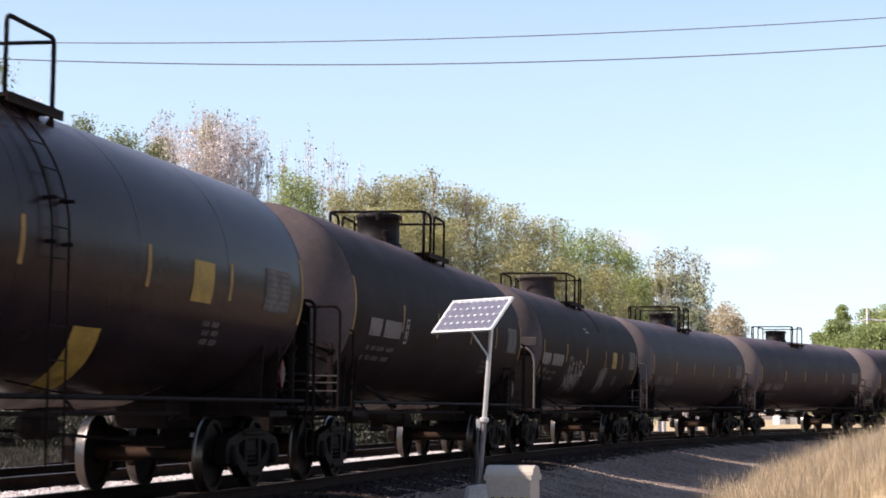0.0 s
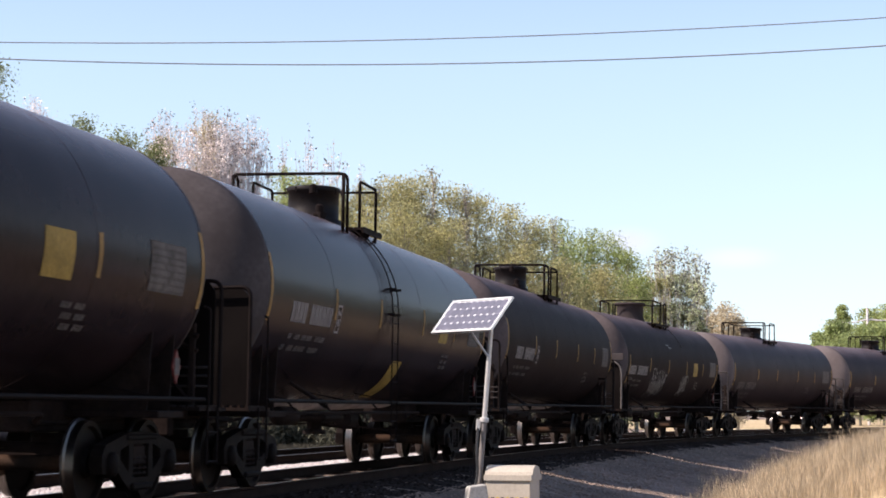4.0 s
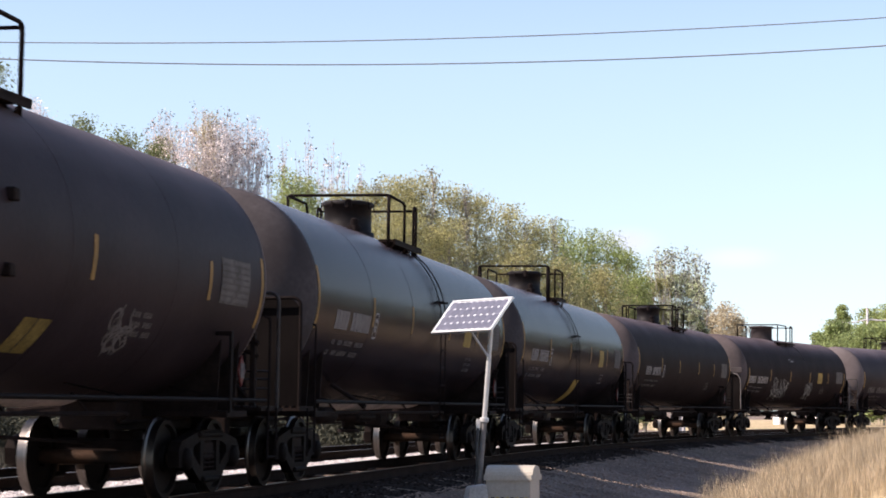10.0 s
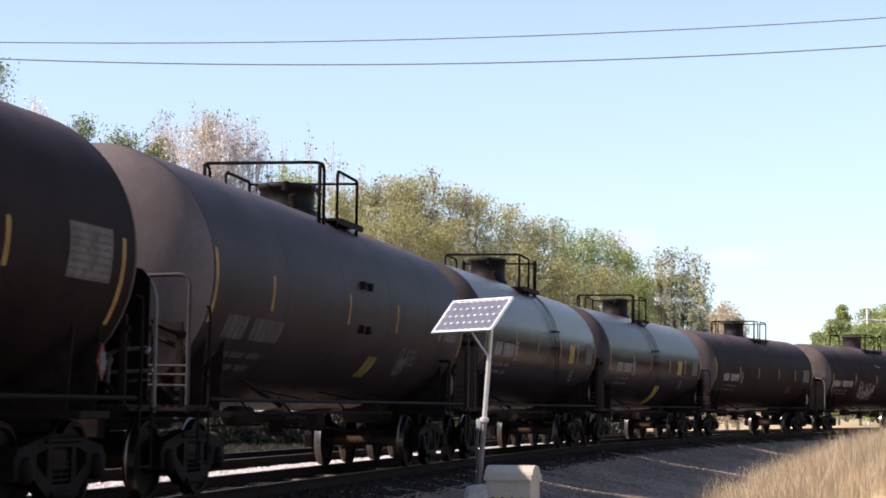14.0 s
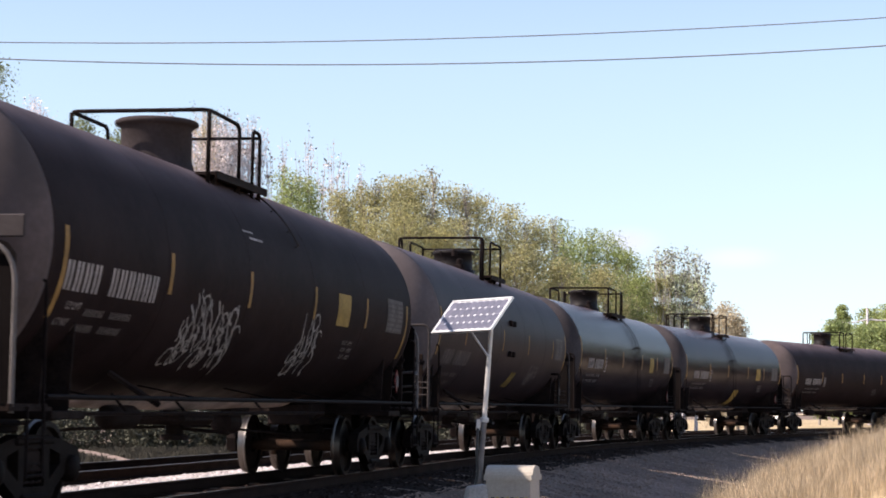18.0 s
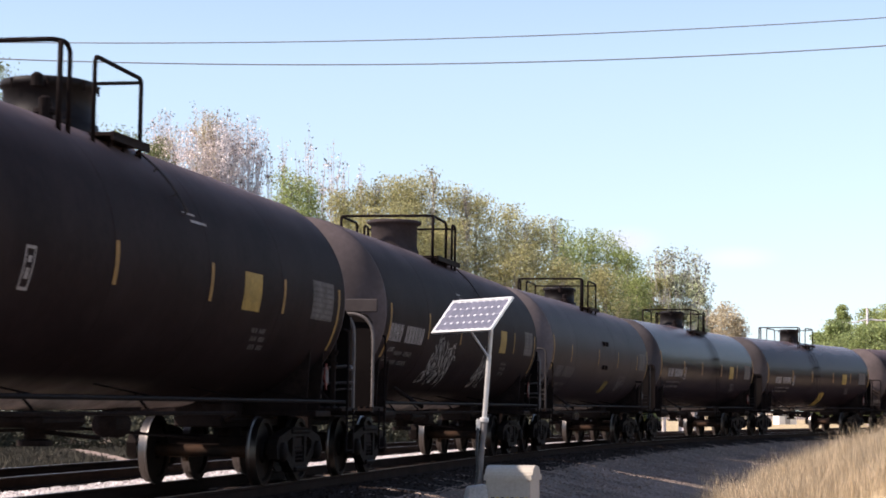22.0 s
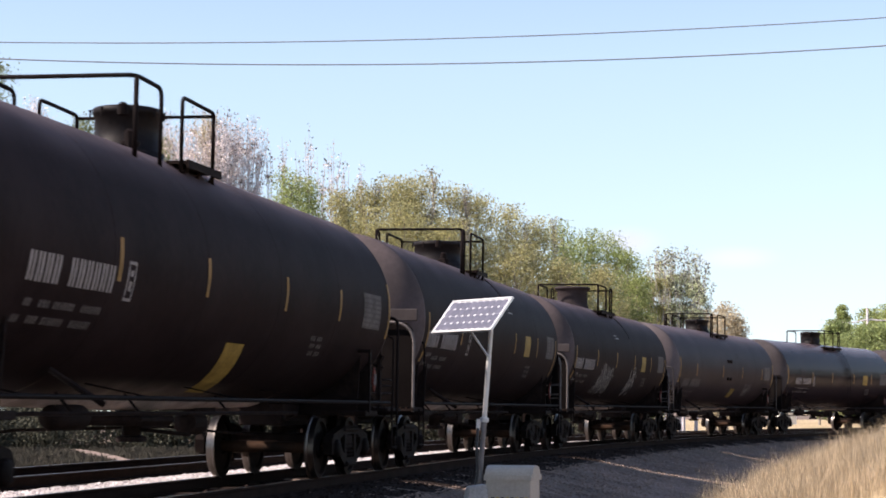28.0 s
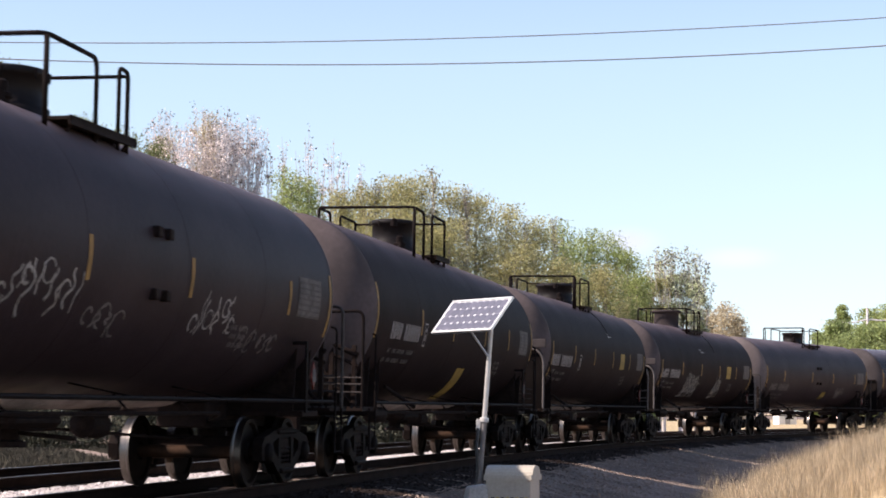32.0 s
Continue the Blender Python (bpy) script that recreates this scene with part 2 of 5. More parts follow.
TRUCK_STEEL = material("dusty_cast_steel", (0.0095, 0.0068, 0.0062), 0.6, grain=[(4, 0.35), (40, 0.3)], stain=((0.016, 0.011, 0.0088), 5, 0.35, 0.15), bump=(26, 0.004), spec=0.03)
WHEEL_STEEL = material("dark_wheel_steel", (0.0125, 0.0088, 0.0074), 0.55, 0.0, grain=[(5, 0.3), (60, 0.2)], stain=((0.009, 0.0065, 0.0058), 6, 0.4, 0.2), spec=0.05)
TREAD = material("polished_wheel_tread", (0.14, 0.125, 0.115), 0.34, 1.0, grain=[(8, 0.2)])
BELLY = material("pale_dusty_belly", (0.46, 0.375, 0.335), 0.9, grain=[(1.2, 0.3), (12, 0.25)], stain=((0.13, 0.1, 0.088), 1.6, 0.33, 0.2), spec=0.1)
AXLE_RUST = material("rusty_axle", (0.04, 0.022, 0.014), 0.7, 0.0, grain=[(6, 0.3), (50, 0.3)], stain=((0.012, 0.009, 0.0075), 2.2, 0.5, 0.12), bump=(40, 0.002), spec=0.05)
BRAKE_RUST = material("dusty_brake_iron", (0.12, 0.085, 0.065), 0.8, grain=[(6, 0.4), (50, 0.3)], spec=0.1)
YELLOW = material("faded_yellow_marking", (0.28, 0.18, 0.045), 0.6, grain=[(3, 0.3), (25, 0.25)], stain=((0.13, 0.09, 0.04), 2.5, 0.3, 0.15), spec=0.1)
STRIPE = material("faded_orange_stripe", (0.27, 0.155, 0.05), 0.6, grain=[(3, 0.3), (25, 0.25)], stain=((0.13, 0.08, 0.04), 2.5, 0.3, 0.15), spec=0.1)
WORN_YELLOW = material("worn_dull_yellow", (0.15, 0.105, 0.036), 0.7, grain=[(3, 0.35), (25, 0.3)], spec=0.05)
WHITE_MARK = material("white_stencil_paint", (0.27, 0.24, 0.23), 0.7, grain=[(4, 0.25), (40, 0.25)], spec=0.1)
GREY_MARK = material("worn_grey_stencil", (0.115, 0.1, 0.095), 0.7, grain=[(4, 0.3), (40, 0.3)], spec=0.05)
PANEL_BACK = material("faded_data_panel", (0.088, 0.077, 0.071), 0.7, grain=[(4, 0.3), (40, 0.3)], stain=((0.05, 0.042, 0.039), 3, 0.35, 0.15), spec=0.05)
SPRAY = material("faded_spray_paint", (0.24, 0.222, 0.21), 0.7, grain=[(3, 0.4), (30, 0.3)], spec=0.1)
RED_MARK = material("red_reflective_tape", (0.13, 0.028, 0.024), 0.5, grain=[(20, 0.2)], spec=0.1)
RAIL_RUST = material("rusty_rail_side", (0.022, 0.0135, 0.0105), 0.8, grain=[(3, 0.3), (50, 0.25)], bump=(60, 0.001), spec=0.03)
RAIL_TOP = material("polished_rail_head", (0.16, 0.14, 0.13), 0.35, 0.8, grain=[(8, 0.2)])
TIE_WOOD = material("creosoted_tie_wood", (0.0155, 0.0108, 0.0088), 0.9, grain=[(3, 0.3), (30, 0.3)], each=0.3, bump=(18, 0.006), spec=0.03)
BALLAST = material("crushed_stone_ballast", (0.5, 0.45, 0.435), 0.9, island=0.4, grain=[(25, 0.25)])
CINDER = material("dusty_shoulder_gravel", (0.25, 0.188, 0.155), 0.95, island=0.35, grain=[(20, 0.2)], stain=((0.135, 0.105, 0.09), 0.8, 0.45, 0.1), spec=0.1)
# oily soil and gravel, taken near black with the train's shade in the colour
SHADED_SOIL = material("shaded_oily_soil", (0.022, 0.0158, 0.0138), 0.95, grain=[(2, 0.3), (30, 0.4)], bump=(22, 0.02), spec=0.05)
SHADED_CINDER = material("shaded_oily_gravel", (0.026, 0.0185, 0.016), 0.95, island=0.5, grain=[(20, 0.3)], spec=0.05)
STUBBLE = material("pale_stubble", (0.52, 0.41, 0.28), 0.95, grain=[(0.15, 0.3), (3, 0.3), (30, 0.3)], bump=(8, 0.05), spec=0.1)
# weeds and undergrowth leaves, with tree shade put into both greens
SHADED_WEED = material("shaded_green_weeds", (0.05, 0.046, 0.036), 0.9, island=0.25, grain=[(0.6, 0.3)], translucent=0.05, spec=0.03)
LEAF_SHADED = material("shaded_undergrowth_leaves", (0.068, 0.068, 0.05), 0.8, island=0.2, grain=[(0.25, 0.3)], translucent=0.05, spec=0.03)
GROUND = material("dry_soil_and_gravel", (0.188, 0.143, 0.118), 0.95, grain=[(0.25, 0.3), (5, 0.35), (45, 0.3)], stain=((0.125, 0.1, 0.08), 0.3, 0.42, 0.15), bump=(12, 0.03), spec=0.1)
DRY_GRASS = material("dry_golden_grass", (0.47, 0.37, 0.245), 0.8, island=0.65, grain=[(0.45, 0.5), (1.5, 0.4)], translucent=0.4, spec=0.15)
BALLAST_BED = material("packed_pale_ballast", (0.42, 0.37, 0.355), 0.95, grain=[(1.2, 0.2), (16, 0.45), (60, 0.4)], bump=(22, 0.03), spec=0.2)
TAPE = material("worn_warning_tape", (0.55, 0.4, 0.03), 0.5, grain=[(20, 0.2)])
WHITE_WALL = material("white_painted_boards", (0.75, 0.74, 0.72), 0.6, grain=[(1, 0.1), (12, 0.1)])
GREY_ROOF = material("grey_sheet_roof", (0.3, 0.3, 0.31), 0.6, grain=[(1, 0.15), (12, 0.15)])
LEAF_OLIVE = material("olive_autumn_leaves", (0.42, 0.392, 0.2), 0.7, island=0.5, grain=[(0.25, 0.3)], translucent=0.55, spec=0.1)
LEAF_GREEN = material("green_leaves", (0.32, 0.365, 0.155), 0.7, island=0.5, grain=[(0.25, 0.3)], translucent=0.55, spec=0.1)
LEAF_BRIGHT = material("bright_green_leaves", (0.28, 0.33, 0.145), 0.7, island=0.5, grain=[(0.25, 0.3)], translucent=0.55, spec=0.1)
LEAF_DEEP = material("deep_green_leaves", (0.2, 0.222, 0.108), 0.7, island=0.5, grain=[(0.25, 0.3)], translucent=0.5, spec=0.1)
LEAF_TAN = material("tan_autumn_leaves", (0.5, 0.435, 0.31), 0.7, island=0.45, grain=[(0.3, 0.3)], translucent=0.5, spec=0.1)
LEAF_PALE = material("pale_brown_leaves", (0.68, 0.61, 0.59), 0.7, island=0.65, grain=[(0.3, 0.3)], translucent=0.6, spec=0.1)
LEAF_SILVER = material("silvery_green_leaves", (0.47, 0.5, 0.335), 0.65, island=0.6, grain=[(0.3, 0.3)], translucent=0.6, spec=0.15)
BOARD = material("pale_dusty_end_board", (0.2, 0.165, 0.14), 0.8, grain=[(2, 0.15), (25, 0.15)], stain=((0.13, 0.1, 0.085), 3, 0.3, 0.2), spec=0.1)
LEAF_TIP = material("dark_tip_leaves", (0.13, 0.125, 0.1), 0.7, island=0.4, grain=[(0.3, 0.3)], translucent=0.3, spec=0.1)
MEADOW = material("dry_meadow", (0.4, 0.31, 0.19), 0.95, grain=[(0.2, 0.3), (3, 0.35), (30, 0.3)], bump=(8, 0.05), spec=0.1)
BARK = material("grey_bark", (0.3, 0.26, 0.22), 0.9, grain=[(2, 0.3), (20, 0.3)], bump=(12, 0.02))
PALE_BARK = material("pale_bark", (0.6, 0.55, 0.56), 0.85, grain=[(1, 0.2), (14, 0.2)], bump=(10, 0.01))
GALV = material("galvanised_steel", (0.5, 0.49, 0.48), 0.45, 0.35, grain=[(6, 0.15), (50, 0.12)], stain=((0.3, 0.27, 0.25), 5, 0.3, 0.2), bump=(60, 0.0006))
# darker copy of the galvanised steel, with the train's shade in its colour
SHADED_STEEL = material("shaded_galvanised_steel", (0.17, 0.155, 0.15), 0.6, 0.2, grain=[(6, 0.2), (50, 0.15)], stain=((0.1, 0.08, 0.07), 5, 0.35, 0.2))
ALU_FRAME = material("anodised_frame", (0.75, 0.75, 0.74), 0.35, 0.3, grain=[(8, 0.08)])
SOLAR_CELL = material("dark_solar_cell", (0.1, 0.098, 0.125), 0.3, grain=[(8, 0.15)], each=0.12, coat=0.2)
CELL_GAP = material("white_cell_backing", (0.7, 0.7, 0.72), 0.4, grain=[(20, 0.06)])
BOX_PAINT = material("cream_enclosure_paint", (0.42, 0.375, 0.315), 0.55, grain=[(2, 0.12), (25, 0.1)], stain=((0.26, 0.215, 0.17), 3, 0.25, 0.12), spec=0.3)
CONCRETE = material("rough_concrete", (0.33, 0.32, 0.3), 0.9, grain=[(3, 0.2), (30, 0.25)], bump=(25, 0.006))
CABLE = material("black_cable_sheath", (0.02, 0.02, 0.022), 0.5, grain=[(10, 0.2)])
WIRE = material("weathered_wire", (0.2, 0.21, 0.23), 0.6, 0.0, grain=[(4, 0.2)])
POLE_WOOD = material("weathered_pole_wood", (0.24, 0.2, 0.16), 0.9, grain=[(2, 0.25), (20, 0.25)], bump=(10, 0.01))


# ---- ground, tracks ----
def ground_height(x, y):
    lat = lateral(x, y)
    h = np.interp(lat, [-60, -14, -8.5, -6.4, -5.7, -5.0, -4.6, -3.2, -2.9, -0.95, -0.8, 0.8, 0.95, 1.7, 2.5, 3.4, 5.5, 8, 40], [-1.1, -0.95, -0.75, -0.36, -0.24, -0.16, -0.2, -0.2, -0.15, -0.145, -0.2, -0.2, -0.17, -0.2, -0.33, -0.56, -0.93, -1.0, -1.0])
    bank = np.interp(lat, [5.6, 6.3, 7.0, 8.5, 10.0, 12.0, 16.0, 26.0], [0.0, 0.1, 0.38, 0.88, 1.28, 1.5, 1.5, 1.1])
    h = h + bank * np.clip((72 - y) / 14, 0, 1) + 0.34 * np.exp(-((x - 0.6) ** 2 / 1.5 + (y - 25.0) ** 2 / 6))
    wob = np.array([noise.noise((a * 0.35, b * 0.35, 0.0)) * 0.05 + noise.noise((a * 1.7, b * 1.7, 3.0)) * 0.018 if abs(a) < 60 and b < 160 else 0.0 for a, b in zip(x, y)])
    return h + wob * np.clip((np.abs(lat) - 3.2) / 1.5, 0.08, 1)


def build_ground():
    gx = np.concatenate([np.linspace(-2500, -60, 26)[:-1], np.linspace(-60, -14, 40)[:-1], np.linspace(-14, 26, 150)[:-1], np.linspace(26, 60, 30)[:-1], np.linspace(60, 2500, 26)])
    gy = np.concatenate([np.linspace(-600, 4, 20)[:-1], np.linspace(4, 60, 140)[:-1], np.linspace(60, 130, 100)[:-1], np.linspace(130, 300, 30)[:-1], np.linspace(300, 4200, 30)])
    X, Y = np.meshgrid(gx, gy)
    x, y = X.ravel(), Y.ravel()
    v = np.stack([x, y, ground_height(x, y)], -1)
    n, m = len(gx), len(gy)
    i = (np.arange(m - 1)[:, None] * n + np.arange(n - 1)).ravel()
    me = from_arrays("ground", v, np.stack([i, i + 1, i + n + 1, i + n], -1))
    me.shade_smooth()
    tagged(part("ground", me, GROUND), "dry bare soil and gravel falling away from the railway", "ground", kind="structure")


build_ground()


def extrude_along(name, prof, lat0, s0, s1, step, mat):
    """A section (lat, z) swept along the line."""
    s = np.arange(s0, s1, step)
    rows = [on_track(s, lat0 + l, z) for l, z in prof]
    v = np.stack(rows, 1).reshape(-1, 3)
    k = len(prof)
    f = []
    for i in range(len(s) - 1):
        for j in range(k):
            a, b = i * k + j, i * k + (j + 1) % k
            f.append((a, b, b + k, a + k))
    return from_arrays(name, v, f)


def build_meadow():
    """Dry mown field on the camera's side of the line, outside the bank."""
    gx, gy = np.linspace(18, 240, 60), np.linspace(-160, 58, 60)
    X, Y = np.meshgrid(gx, gy)
    x, y = X.ravel(), Y.ravel()
    v = np.stack([x, y, ground_height(x, y) + 0.03 + 0.45 * np.clip((x - 12) / 30, 0, 1)], -1)
    i = (np.arange(59)[:, None] * 60 + np.arange(59)).ravel()
    me = from_arrays("meadow", v, np.stack([i, i + 1, i + 61, i + 60], -1))
    me.shade_smooth()
    tagged(part("meadow", me, MEADOW), "dry tan mown field beside the railway", "field", kind="structure")


def build_near_meadow():
    """Dry meadow that the bank runs into, on both sides of the camera and behind it."""
    s = np.arange(-70, -2.5, 0.75)
    q, psi = on_track(s, 0.0, 0.0), np.interp(s, _S, _PSI)
    edge = np.array([noise.noise((a * 0.22, 5.0, 0.0)) * 0.7 + noise.noise((a * 0.9, 2.0, 0.0)) * 0.3 for a in s])
    lats = [7.4, 8.0, 8.7, 9.5, 10.5, 12.0, 14.0, 16.0, 20.0, 26.0, 34.0, 45.0, 60.0]
    rows = []
    for k, l in enumerate(lats):
        ll = l + edge * max(0.0, 1 - k / 5)
        x, y = q[:, 0] + ll * np.cos(psi), q[:, 1] - ll * np.sin(psi)
        rows.append(np.stack([x, y, ground_height(x, y) + (0.05 if k else -0.03)], -1))
    k = len(lats)
    i = (np.arange(len(s) - 1)[:, None] * k + np.arange(k - 1)).ravel()
    me = from_arrays("near_meadow", np.stack(rows, 1).reshape(-1, 3), np.stack([i, i + 1, i + k + 1, i + k], -1))
    me.shade_smooth()
    tagged(part("near_meadow", me, MEADOW), "sunlit dry grass meadow above the railway bank", "field", kind="structure")


build_meadow()
build_near_meadow()


def build_bed():
    """Packed pale ballast round the rails, a few millimetres over the ground."""
    s = np.arange(-70, 200, 1.0)
    for name, lats in (("ballast_bed", [-5.9, -5.6, -5.0, -4.6, -3.2, -2.9, -2.0, -0.95, -0.8]), ):
        rows = []
        for l in lats:
            q = on_track(s, 0.0, 0.0)
            psi = np.interp(s, _S, _PSI)
            x, y = q[:, 0] + l * np.cos(psi), q[:, 1] - l * np.sin(psi)
            rows.append(np.stack([x, y, np.interp(l, [-5.9, -5.6, -5.0, -4.6, -3.2, -2.9, -0.95, -0.8], [-0.27, -0.22, -0.15, -0.19, -0.19, -0.138, -0.133, -0.19]) + 0.035 * np.clip((s - 26) / 10, 0, 1) * (l < -1.5)], -1))
        v = np.stack(rows, 1).reshape(-1, 3)
        k = len(lats)
        i = (np.arange(len(s) - 1)[:, None] * k + np.arange(k - 1)).ravel()
        me = from_arrays(name, v, np.stack([i, i + 1, i + k + 1, i + k], -1))
        tagged(part(name, me, BALLAST_BED), "packed pale stone ballast between the two tracks", "ballast", kind="structure")
    # strip below the train that carries its shade as a dark soil colour
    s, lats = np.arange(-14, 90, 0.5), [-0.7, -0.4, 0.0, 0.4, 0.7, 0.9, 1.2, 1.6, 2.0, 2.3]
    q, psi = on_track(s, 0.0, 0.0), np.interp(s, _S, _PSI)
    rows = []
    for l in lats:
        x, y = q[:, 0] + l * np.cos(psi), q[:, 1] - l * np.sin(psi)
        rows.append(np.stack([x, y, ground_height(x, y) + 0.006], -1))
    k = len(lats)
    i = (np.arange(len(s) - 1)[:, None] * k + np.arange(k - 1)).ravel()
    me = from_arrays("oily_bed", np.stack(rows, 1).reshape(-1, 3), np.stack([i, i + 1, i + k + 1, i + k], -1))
    tagged(part("oily_bed", me, SHADED_SOIL), "oily soil under and beside the main track, train shade in its colour", "track bed", kind="structure")
    gx, gy = np.linspace(22, 150, 30), np.linspace(150, 460, 30)
    X, Y = np.meshgrid(gx, gy)
    x, y = X.ravel(), Y.ravel()
    i = (np.arange(29)[:, None] * 30 + np.arange(29)).ravel()
    me = from_arrays("far_meadow", np.stack([x, y, 0 * x - 1.06], -1), np.stack([i, i + 1, i + 31, i + 30], -1))
    rows = []
    for x, y, w in ((-7.0, 56, 0.12), (-9.0, 64, 0.14), (-10.8, 71, 0.15), (-12.9, 79, 0.2), (-16.3, 92, 0.5), (-19.5, 101, 0.9)):
        xs, ys = np.array([x - w, x + w]), np.array([y - 0.2, y + 0.2])
        rows.append(np.stack([xs, ys, ground_height(xs, ys) + 0.06], -1))
    v = np.concatenate(rows)
    path = from_arrays("gravel_path", v, np.array([(2 * i, 2 * i + 1, 2 * i + 3, 2 * i + 2) for i in range(5)]))
    tagged(part("gravel_path", path, CINDER), "narrow pale gravel path beyond the second track", "path", kind="structure")
    gx, gy = np.linspace(6, 44, 77), np.linspace(66, 149, 90)
    X, Y = np.meshgrid(gx, gy)
    x, y = X.ravel(), Y.ravel()
    i = (np.arange(89)[:, None] * 77 + np.arange(76)).ravel()
    i = i[(lateral(x, y) > 6.2)[i]]
    me2 = from_arrays("dry_verge", np.stack([x, y, ground_height(x, y) + 0.05], -1), np.stack([i, i + 1, i + 78, i + 77], -1))
    tagged(part("dry_verge", me2, STUBBLE), "dry tan grass verge inside the railway curve", "field", kind="structure")
    side = from_arrays("stubble_field", np.array([(44, 74, -0.93), (420, 74, -0.93), (420, 149, -0.93), (44, 149, -0.93), (151, 149, -0.93), (1500, 149, -0.93), (1500, 1200, -0.93), (151, 1200, -0.93), (420, -300, -0.93), (1500, -300, -0.93)], float), np.array([(0, 1, 2, 3), (4, 5, 6, 7), (8, 9, 5, 2)]))
    tagged(part("stubble_field", side, STUBBLE), "sunlit tan stubble field beside the railway curve", "field", kind="structure")
    tagged(part("far_meadow", me, MEADOW), "sunlit dry grass field beyond the curve", "field", kind="structure")


build_bed()

FOOT = [(-0.07, -0.172), (-0.07, -0.16), (-0.012, -0.145), (-0.012, -0.045), (-0.036, -0.032), (-0.036, -0.002), (-0.028, 0.0), (0.028, 0.0), (0.036, -0.002), (0.036, -0.032), (0.012, -0.045), (0.012, -0.145), (0.07, -0.16), (0.07, -0.172)]
SHINE = [(-0.026, -0.004), (-0.026, 0.0025), (0.026, 0.0025), (0.026, -0.004)]


def build_track(name, lat, label):
    tr = thing(name, label, "railway track", kind="structure")
    for side in (-0.755, 0.755):
        rail = part("rail", extrude_along("rail", FOOT, lat + side, -60, 190, 1.0, RAIL_RUST), RAIL_RUST, tr, "rusty steel rail")
        part("rail_head", extrude_along("rail_head", SHINE, lat + side, -60, 190, 1.0, RAIL_TOP), RAIL_TOP, rail, "polished running surface")
    return tr


TRACKS = [build_track("track_1", 0.0, "main railway track of rusty rails on wooden ties"), build_track("track_2", -3.9, "second railway track of rusty rails beside the first")]


def tie_shape(bm):
    box(bm, -0.115, 0.115, -1.3, 1.3, -0.17, 0, 0.012)


def build_ties():
    """Wooden cross ties; the nearest 290 of each track are single parts."""
    me = mesh_of("tie", tie_shape)
    rnd = random.Random(5)
    for tr, lat, count in zip(TRACKS, (0.0, -3.9), (215, 90)):
        for i in range(count):
            s = -14 + i * 0.5
            p = on_track(s, lat, -0.174)
            psi = float(np.interp(s, _S, _PSI))
            part("tie", me, TIE_WOOD, tr, m=pose(*p, math.degrees(0), math.degrees(BANK) * 0, 90 - math.degrees(psi) + rnd.uniform(-1, 1)) @ pose(0, rnd.uniform(-0.04, 0.04), 0, math.degrees(BANK), 0, 0))


def stones(name, s0, s1, l0, l1, count, size, seed, zlift=0.0, mat=None, label="pale grey crushed stone ballast heaped along the tracks"):
    """Loose crushed stone over a strip beside the rails."""
    rs = np.random.RandomState(seed)
    s, l = rs.uniform(s0, s1, count), rs.uniform(l0, l1, count)
    p = on_track(s, 0.0, 0.0)
    psi = np.interp(s, _S, _PSI)
    p[:, 0] += l * np.cos(psi)
    p[:, 1] -= l * np.sin(psi)
    p[:, 2] = ground_height(p[:, 0], p[:, 1]) + zlift
    base = np.array([(1, 0, 0), (-1, 0, 0), (0, 1, 0), (0, -1, 0), (0, 0, 1), (0, 0, -1), (0.7, 0.7, 0.5), (-0.7, -0.6, 0.6)])
    faces = np.array([(4, 6, 2), (4, 0, 6), (6, 0, 2), (4, 2, 1), (4, 7, 3), (4, 1, 7), (7, 1, 3), (4, 3, 0), (5, 2, 0), (5, 1, 2), (5, 3, 1), (5, 0, 3)])
    r = rs.uniform(0.5, 1.3, (count, 1, 1)) * size
    v = base[None] * rs.uniform(0.6, 1.25, (count, 8, 3)) * r * np.array([1, 1, 0.75])
    a = rs.uniform(0, 2 * np.pi, count)
    ca, sa = np.cos(a)[:, None], np.sin(a)[:, None]
    v = np.stack([v[..., 0] * ca - v[..., 1] * sa, v[..., 0] * sa + v[..., 1] * ca, v[..., 2]], -1) + p[:, None]
    f = faces[None] + (np.arange(count) * 8)[:, None, None]
    ob = part(name, from_arrays(name, v.reshape(-1, 3), f.reshape(-1, 3)), mat or BALLAST)
    return tagged(ob, label, "ballast", kind="stuff")


# ---- tank cars ----
R, ZC, HALF, DEPTH = 1.495, 2.615, 7.62, 0.64     # tank radius, axis height, half length between the seams, depth of an end
TRUCK_X, AXLE_X, WHEEL_R = 6.9, 0.89, 0.457


def tank_shell(bm):
    n, xs = 96, np.linspace(-HALF, HALF, 13)
    rings = [[bm.verts.new((x, R * math.cos(2 * math.pi * k / n), ZC + R * math.sin(2 * math.pi * k / n))) for k in range(n)] for x in xs]
    for a, b in zip(rings, rings[1:]):
        for k in range(n):
            bm.faces.new((a[k], b[k], b[(k + 1) % n], a[(k + 1) % n]))


def tank_head(bm, sign):
    prof = [(R * math.cos(t), DEPTH * math.sin(t)) for t in np.linspace(0, math.pi / 2 - 0.02, 14)]
    m = Matrix.Translation((sign * HALF, 0, ZC)) @ (ALONG_X if sign > 0 else Matrix.Rotation(-math.pi / 2, 4, "Y"))
    lathe(bm, prof, 96, m)


def seam_ring(bm):
    prof = [(R + 0.0005, -0.016), (R + 0.003, -0.008), (R + 0.003, 0.008), (R + 0.0005, 0.016)]
    lathe(bm, prof, 72, Matrix.Translation((0, 0, ZC)) @ ALONG_X, close=False)


